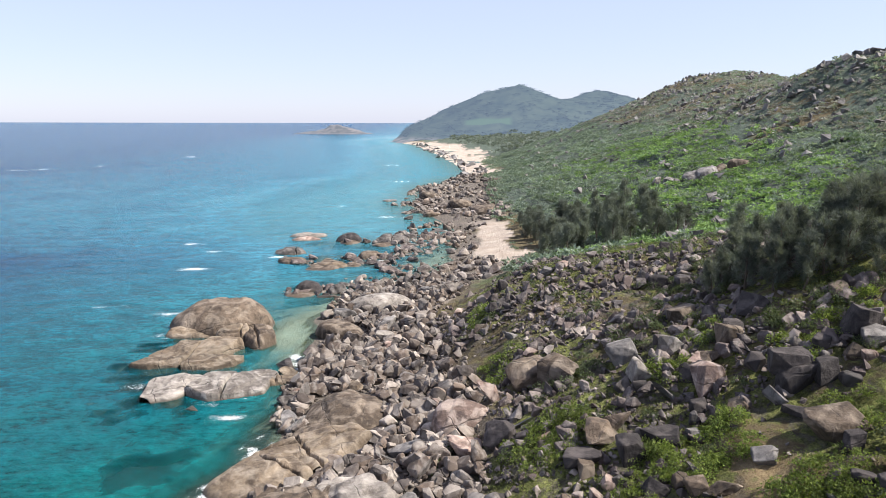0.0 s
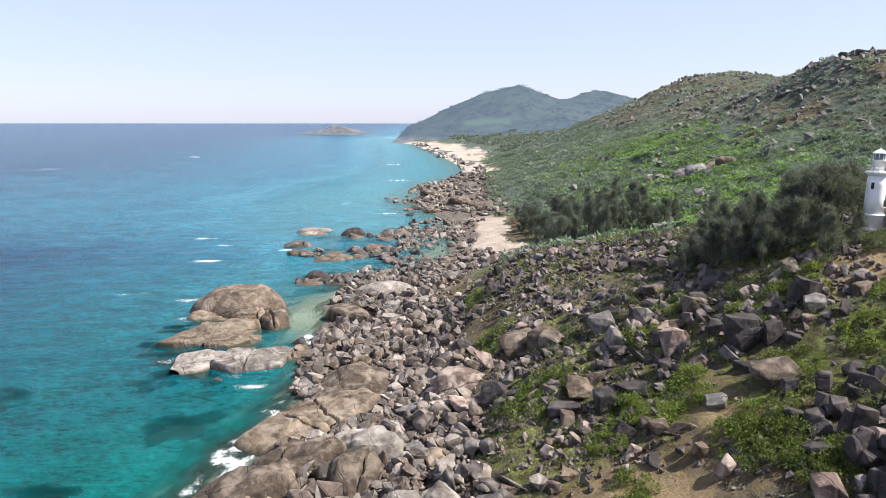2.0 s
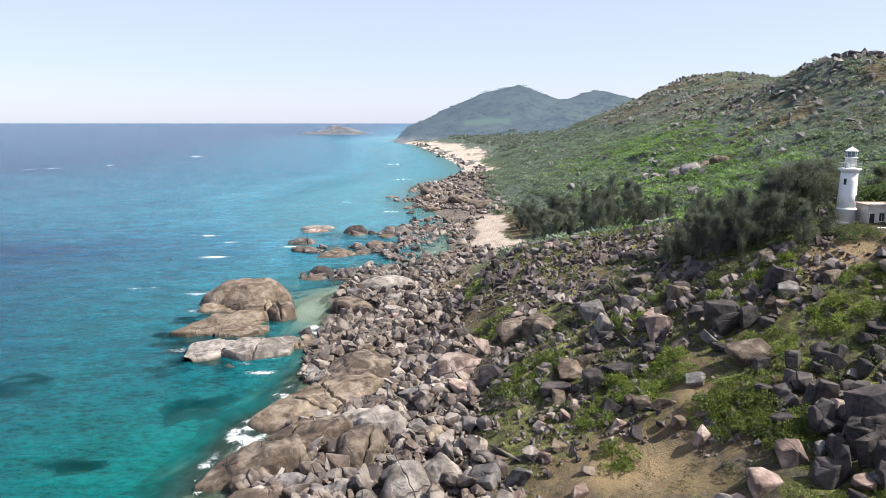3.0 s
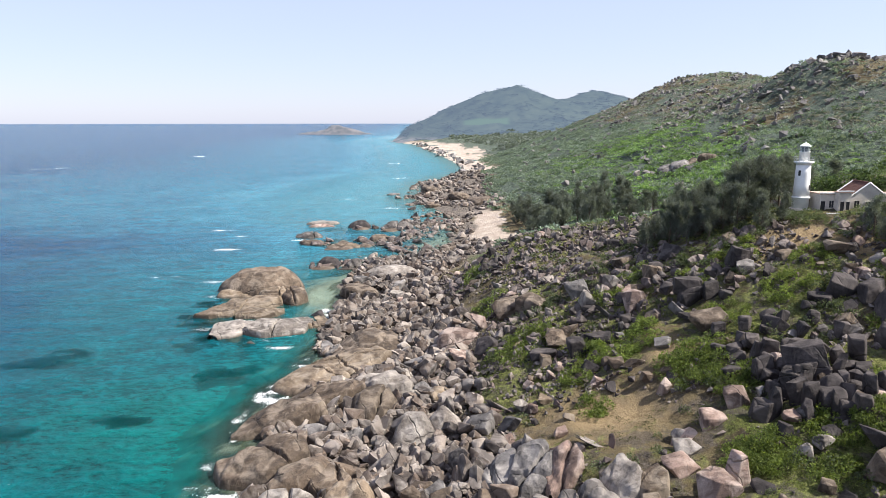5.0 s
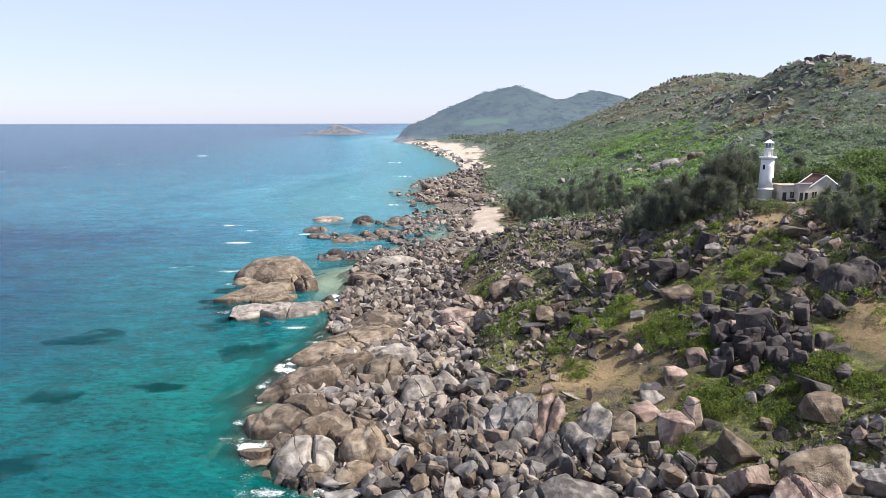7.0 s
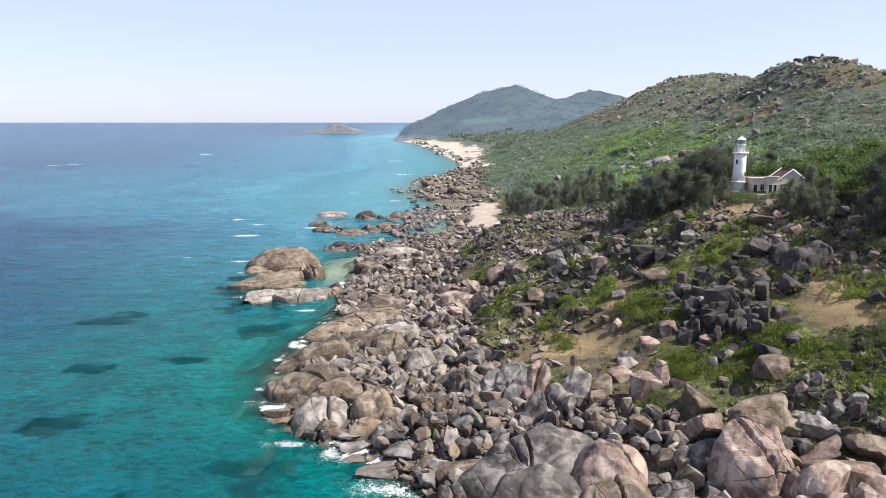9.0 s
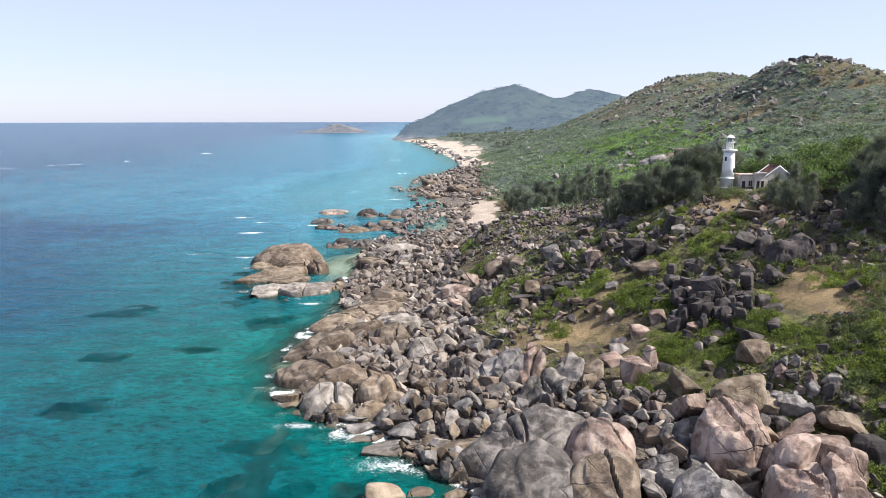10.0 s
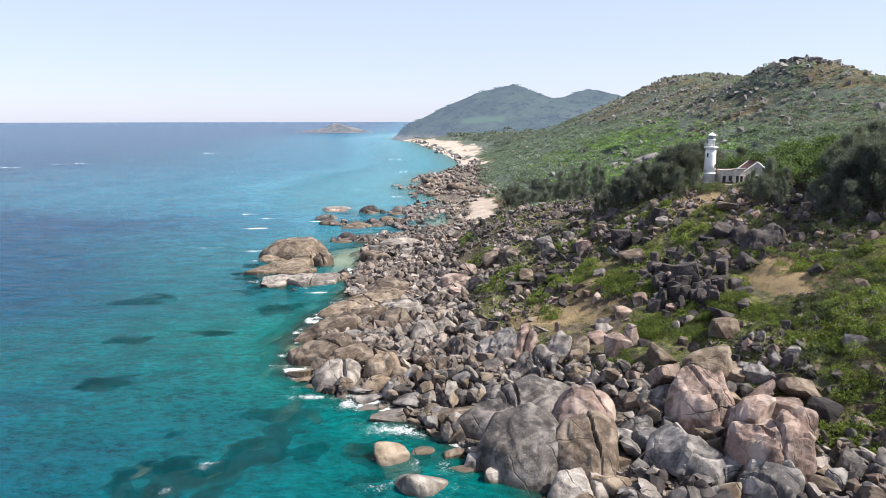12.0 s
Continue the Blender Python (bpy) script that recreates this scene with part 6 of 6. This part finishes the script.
x, y = cast(1900, 0, 112, -16, 190, lambda x, y: np.clip((inland(x, y) - 44) / 10, 0, 1) * np.clip(0.5 + 1.2 * ripple(x, y, 10.0, 141, 3) - bare_at(x, y), 0, 1), 171)
s = sizes_for(len(x), 0.8, 2.6, 1.5, 172)
strew("wiry_shrubs", BUSH, x, y, ground(x, y) - 0.1, 2.0 * s, MAT_SHRUB, "dull green wiry shrubs scattered over the slope", flat=(0.8, 1.3), tip=0.12, smooth=False, seed=173)
strew_patches("green_shrubs", PATCHES, MAT_BROAD, "dense bright green leafy shrubs on the slope", 71)
strew_patches("dark_shrubs", EDGES, MAT_SHRUB, "dull green wiry shrubs among the rocks", 81)


def lush(x, y):
    u, z = inland(x, y), ground(x, y)
    return np.clip((u - 50) / 20, 0, 1) * np.clip(1.25 - np.abs(z - (20 + 0.06 * (y - 200)) + 5 * ripple(x, y, 30.0, 58, 3)) / 16, 0, 1) * np.clip((y - 185) / 15, 0, 1) * np.clip((600 - y) / 120, 0, 1)


def scrub(x, y):
    u, z = inland(x, y), ground(x, y)
    return np.clip((u - np.interp(y, [185, 225], [44, 24])) / 12, 0, 1) * np.clip(0.7 + 0.9 * ripple(x, y, 26.0, 91, 4), 0.15, 1) * np.clip((y - 170) / 20, 0, 1) * (1 - 0.7 * lush(x, y)) * np.where(z > 62, 0.8, 1)


x, y = cast(23000, 10, 320, 185, 600, lush, 73)
s = sizes_for(len(x), 1.1, 4.8, 1.7, 74)
strew("green_scrub", FAR_CLUMP, x, y, ground(x, y), 1.3 * s, MAT_FRESH, "fresh green scrub filling the hillside hollow", flat=(0.5, 1.0), tip=0.2, smooth=False, seed=75)
x, y = cast(2600, 10, 330, 190, 700, lambda x, y: scrub(x, y) * np.clip(1.6 * ripple(x, y, 34.0, 97, 3) + 0.15, 0, 1) * (ground(x, y) < 66), 283)
s = sizes_for(len(x), 2.4, 6.0, 1.6, 284)
strew("thicket", FAR_CLUMP, x, y, ground(x, y), 1.4 * s, MAT_THICKET, "dark green bushy thickets dotted over the hillside", flat=(0.6, 1.0), tip=0.2, smooth=False, seed=285)
x, y = cast(56000, 10, 400, 175, 960, scrub, 83)
s = sizes_for(len(x), 1.1, 4.8, 2.0, 84)
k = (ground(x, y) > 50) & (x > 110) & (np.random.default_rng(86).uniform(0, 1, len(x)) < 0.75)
large = s > 1.9
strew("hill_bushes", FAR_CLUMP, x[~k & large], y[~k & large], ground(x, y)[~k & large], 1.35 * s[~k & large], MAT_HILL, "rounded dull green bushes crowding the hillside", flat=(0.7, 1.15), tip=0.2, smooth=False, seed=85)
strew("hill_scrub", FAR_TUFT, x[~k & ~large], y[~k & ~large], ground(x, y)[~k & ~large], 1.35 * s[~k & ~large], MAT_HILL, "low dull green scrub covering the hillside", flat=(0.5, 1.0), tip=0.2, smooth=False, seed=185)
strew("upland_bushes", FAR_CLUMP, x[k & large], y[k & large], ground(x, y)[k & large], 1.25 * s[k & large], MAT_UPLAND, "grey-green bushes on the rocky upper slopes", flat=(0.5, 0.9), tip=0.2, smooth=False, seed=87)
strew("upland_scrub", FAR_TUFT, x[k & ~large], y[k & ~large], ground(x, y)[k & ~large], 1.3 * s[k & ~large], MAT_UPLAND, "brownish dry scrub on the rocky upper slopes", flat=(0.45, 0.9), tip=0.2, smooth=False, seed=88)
x, y = cast(1900, -120, 600, 1000, 1640, lambda x, y: np.clip((inland(x, y) - np.interp(y, [1000, 1150, 1500], [60, 112, 90])) / 30, 0, 1), 93)
s = sizes_for(len(x), 6, 14, 1.0, 94)
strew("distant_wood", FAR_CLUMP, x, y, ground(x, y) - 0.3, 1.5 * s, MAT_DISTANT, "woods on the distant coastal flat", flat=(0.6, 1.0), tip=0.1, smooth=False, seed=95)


def headland_trees(x, y):
    """Wood over the headland, but for one open field and the cliff foot."""
    field = (x > -26) & (x < 104) & (y > 1730) & (y < 1826)
    return np.clip((ground(x, y) - 8) / 10, 0, 1) * np.where(field, 0.0, 1.0) * np.clip(0.7 + 0.8 * ripple(x, y, 90.0, 191, 3), 0.1, 1)


x, y = cast(3600, -215, 560, 1645, 2330, headland_trees, 193)
s = sizes_for(len(x), 6, 13, 1.3, 194)
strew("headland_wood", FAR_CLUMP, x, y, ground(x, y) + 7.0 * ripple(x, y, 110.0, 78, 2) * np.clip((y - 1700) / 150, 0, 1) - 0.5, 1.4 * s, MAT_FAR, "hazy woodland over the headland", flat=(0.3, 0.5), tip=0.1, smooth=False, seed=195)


def casuarina(seed, tall=10.0):
    """Feathery dark tree: tapered trunk, rising limbs, drooping needle sprays. Returns two meshes."""
    r = np.random.default_rng(seed)
    bm = bmesh.new()
    spine = [Vector((0, 0, -0.5))]
    for k in range(5):
        spine.append(spine[-1] + Vector((r.normal(0, 0.18), r.normal(0, 0.18), (tall + 0.5) / 5 * 0.95)))
    for k in range(5):
        rod(bm, spine[k], spine[k + 1], 0.2 * (1 - k / 5.5), 0.2 * (1 - (k + 1) / 5.5), 7)
    V, F = [], []
    for n in range(30):
        f = r.uniform(0.12, 1.0)
        k = min(int(f * 5), 4)
        root = spine[k].lerp(spine[k + 1], f * 5 - k)
        a, reach = r.uniform(0, 6.283), tall * (0.26 * (1 - f) + 0.05) * r.uniform(0.6, 1.25)
        tip = root + Vector((math.cos(a) * reach, math.sin(a) * reach, reach * r.uniform(0.6, 1.5)))
        rod(bm, root, tip, 0.05, 0.015, 4)
        for m in range(120):
            g = r.uniform(0.25, 1.1)
            c = np.array(root.lerp(tip, g)) + r.normal(0, 0.045 * tall * 0.6, 3) * (1, 1, 1.3)
            d = np.array([math.cos(a), math.sin(a), 0.2]) * 0.45 + r.normal(0, 0.35, 3) + (0, 0, r.uniform(-0.7, 1.3))
            d /= np.linalg.norm(d)
            s = np.cross(d, r.normal(size=3))
            s /= np.linalg.norm(s)
            ln, wd = r.uniform(0.4, 1.1), r.uniform(0.028, 0.06)
            i = len(V)
            V += [c - s * wd, c + s * wd, c + d * ln]
            F.append([i, i + 1, i + 2])
    trunk = bpy.data.meshes.new("trunk")
    bm.to_mesh(trunk)
    bm.free()
    trunk.materials.append(MAT_BARK)
    return trunk, mesh_of("crown", np.array(V), np.array(F), MAT_NEEDLE, False)


def broadleaf(seed, tall=6.0):
    """Spreading leafy tree."""
    r = np.random.default_rng(seed)
    bm = bmesh.new()
    rod(bm, (0, 0, -0.5), (0.1, 0, tall * 0.4), 0.22, 0.15, 7)
    V, F = [], []
    for n in range(16):
        a, up = r.uniform(0, 6.283), r.uniform(0.45, 0.95)
        reach = tall * 0.5 * math.sqrt(max(0.05, 1 - (up - 0.45) ** 2 * 3)) * r.uniform(0.5, 1.05)
        tip = Vector((math.cos(a) * reach, math.sin(a) * reach, tall * up))
        rod(bm, (0.1, 0, tall * 0.38), tip, 0.08, 0.03, 5)
        for m in range(75):
            c = np.array(tip) + r.normal(0, tall * 0.10, 3) * (1.2, 1.2, 0.7)
            d = r.normal(size=3) + (0, 0, 0.4)
            d /= np.linalg.norm(d)
            s = np.cross(d, r.normal(size=3))
            s /= np.linalg.norm(s)
            ln, wd = r.uniform(0.25, 0.55), r.uniform(0.12, 0.24)
            i = len(V)
            V += [c, c + s * wd + d * ln * 0.5, c + d * ln, c - s * wd + d * ln * 0.5]
            F.append([i, i + 1, i + 2, i + 3])
    trunk = bpy.data.meshes.new("trunk")
    bm.to_mesh(trunk)
    bm.free()
    trunk.materials.append(MAT_BARK)
    return trunk, mesh_of("crown", np.array(V), np.array(F), MAT_CROWN, False)


KINDS = {"casuarina": [casuarina(s) for s in range(5)], "broadleaf": [broadleaf(s) for s in range(20, 24)]}
TREE_LABELS = {"casuarina": "dark feathery casuarina tree with drooping needle sprays", "broadleaf": "fresh green spreading broadleaf tree beside the house"}
SPECIMENS = {}


def tree(kind, x, y, tall, n=None):
    """One tree; each variety is built once and then copied."""
    n = (int(abs(x) * 7 + abs(y) * 3) if n is None else n) % len(KINDS[kind])
    z = float(ground(x, y)) - 0.1
    scale = tall / (10.0 if kind == "casuarina" else 6.0)
    at = pose(x, y, z, 0, 0, (x * 37 + y * 53) % 360)
    if (kind, n) not in SPECIMENS:
        t = thing("tree", at, TREE_LABELS[kind], "tree", kind + " trees by the lighthouse")
        for name, me in zip(("trunk", "crown"), KINDS[kind][n]):
            ob = new(name, me)
            ob.parent = t
        SPECIMENS[kind, n] = t
    else:
        t = copy_thing(SPECIMENS[kind, n], at)
    t.matrix_world = at @ Matrix.Diagonal((scale * 1.1, scale * 1.1, scale, 1))


tree("casuarina", 55.2, 137.5, 10)
tree("casuarina", 50, 124, 9.5)
tree("casuarina", 55, 114, 11)
tree("casuarina", 47, 108, 9)
tree("casuarina", 51, 104, 11)
tree("casuarina", 55.8, 101.5, 11.5)
tree("casuarina", 58.3, 99, 12)
tree("casuarina", 61.5, 101, 12.5)
tree("casuarina", 64.8, 105, 13)
tree("casuarina", 46, 98, 8)
tree("casuarina", 49, 95, 9)
tree("casuarina", 53, 97, 10.5)
tree("casuarina", 60, 108, 12)
tree("casuarina", 66, 112, 12)
tree("casuarina", 72, 108, 11)
tree("casuarina", 76, 112, 10)
tree("casuarina", 82, 112, 10)
tree("casuarina", 62.6, 91, 5.6)
tree("casuarina", 59, 94, 7)
tree("casuarina", 72.5, 77, 7.5)
tree("casuarina", 72.9, 72.8, 8)
tree("casuarina", 75.5, 73, 6.5)
tree("casuarina", 77.5, 78, 8)
tree("casuarina", 79, 82, 7)
tree("casuarina", 87.2, 65.3, 11)
tree("casuarina", 86.9, 59.6, 13)
tree("casuarina", 88.6, 58, 14)
tree("casuarina", 90.2, 56.5, 15)
tree("casuarina", 92, 54.5, 16)
tree("casuarina", 88.7, 72.6, 9.5)
tree("casuarina", 96.9, 65.9, 14)
tree("casuarina", 94.3, 74.4, 12)
tree("casuarina", 99, 60, 15)
tree("casuarina", 95, 50, 13)
tree("casuarina", 102, 70, 14)
tree("casuarina", 104, 58, 15)
tree("casuarina", 84, 54, 9)
tree("casuarina", 98, 80, 11)
tree("casuarina", 43, 112, 8)
tree("casuarina", 57, 122, 10)
tree("casuarina", 64, 120, 10)
tree("casuarina", 70, 118, 10)
tree("broadleaf", 81, 103, 6.5)
tree("broadleaf", 86, 104, 7)
tree("broadleaf", 77, 105, 6.5)
tree("broadleaf", 90, 101, 7)
tree("broadleaf", 95, 98, 8)
tree("broadleaf", 84, 86, 5.5)
tree("broadleaf", 87, 84, 6)
tree("broadleaf", 82, 79, 5.6)
tree("broadleaf", 84.5, 72, 6)
tree("broadleaf", 91, 87, 6.5)
tree("broadleaf", 96, 90, 7)
tree("broadleaf", 90, 78, 6.5)
tree("broadleaf", 101, 86, 7)
tree("broadleaf", 88, 92, 5.5)
tree("broadleaf", 103, 100, 8)
tree("broadleaf", 94, 108, 8)
tree("casuarina", 36.3, 230.0, 11.4)
tree("casuarina", 32.1, 227.2, 11.4)
tree("casuarina", 71.7, 284.4, 12.7)
tree("casuarina", 35.5, 263.9, 11.0)
tree("casuarina", 33.0, 230.3, 10.8)
tree("casuarina", 72.2, 286.7, 12.8)
tree("casuarina", 65.6, 237.1, 11.1)
tree("casuarina", 56.6, 279.1, 13.0)
tree("casuarina", 69.8, 228.8, 12.1)
tree("casuarina", 58.9, 261.5, 10.6)
tree("casuarina", 48.6, 229.0, 13.3)
tree("casuarina", 69.0, 264.7, 11.1)
tree("casuarina", 71.3, 266.6, 13.1)
tree("casuarina", 68.1, 261.7, 11.4)
tree("casuarina", 55.1, 255.6, 10.6)
tree("casuarina", 39.9, 285.4, 10.2)
tree("casuarina", 32.4, 270.9, 11.0)
tree("casuarina", 51.8, 258.8, 11.2)
tree("casuarina", 75.9, 237.3, 11.4)
tree("casuarina", 34.5, 271.3, 11.0)
tree("casuarina", 42.5, 280.3, 11.1)
tree("casuarina", 53.0, 292.5, 10.4)
tree("casuarina", 33.2, 239.9, 12.7)
tree("casuarina", 56.0, 240.5, 11.2)
tree("casuarina", 33.2, 257.8, 10.1)
tree("casuarina", 60.3, 291.9, 13.3)
tree("casuarina", 62.2, 296.9, 10.1)
tree("casuarina", 39.0, 297.3, 12.7)
tree("casuarina", 45.3, 295.6, 12.2)
tree("casuarina", 66.5, 244.9, 10.7)

tree("casuarina", 22, 286, 8)
tree("casuarina", 25, 292, 9)
tree("casuarina", 28, 299, 10)
tree("casuarina", 24, 306, 8)
tree("casuarina", 30, 310, 10)
tree("casuarina", 22, 318, 8)
tree("casuarina", 27, 324, 9)
tree("casuarina", 26, 278, 8)
tree("casuarina", 29, 268, 9)
tree("casuarina", 28, 285, 10)
for k in range(24):
    tree("casuarina", 24 + k * 37 % 47, 226 + k * 53 % 84, 9.5 + k * 7 % 5)
tree("casuarina", 44, 104, 9)
tree("casuarina", 48, 101, 10)
tree("casuarina", 52, 110, 11)
tree("casuarina", 58, 104, 12)
tree("casuarina", 63, 108, 12.5)
tree("casuarina", 68, 106, 12)
tree("casuarina", 55, 95, 9)
tree("casuarina", 58, 90, 7)
tree("casuarina", 46, 116, 9)
tree("casuarina", 51, 118, 10)
tree("casuarina", 40, 108, 7)
tree("casuarina", 85, 60, 11)
tree("casuarina", 89, 62, 12)
tree("casuarina", 93, 60, 14)
tree("casuarina", 97, 56, 15)
tree("casuarina", 101, 64, 14)
tree("casuarina", 92, 70, 12)
tree("casuarina", 99, 74, 13)
tree("casuarina", 105, 66, 14)
tree("casuarina", 80, 57, 7)
tree("casuarina", 82, 63, 8)
tree("casuarina", 76, 68, 6.5)
tree("casuarina", 79, 74, 7)


# ---- island ----
def islet_height(x, y):
    d = ((x + 536) / 150) ** 2 + ((y - 2640) / 90) ** 2
    hump = 26 * np.exp(-(((x + 530) / 48) ** 2 + ((y - 2640) / 40) ** 2)) + 9 * np.exp(-(((x + 480) / 60) ** 2 + ((y - 2640) / 50) ** 2))
    return 6 * (1 - d) + hump + 4.0 * ripple(x, y, 22.0, 88, 3) * np.clip(1.4 - d, 0, 1) + 2.4


islet = sheet("islet", steps((-720, -350, 8)), steps((2520, 2760, 12)), islet_height, MAT_ISLET)
tagged(islet, "low rocky islet with a stony hump, hazy grey", "islet")
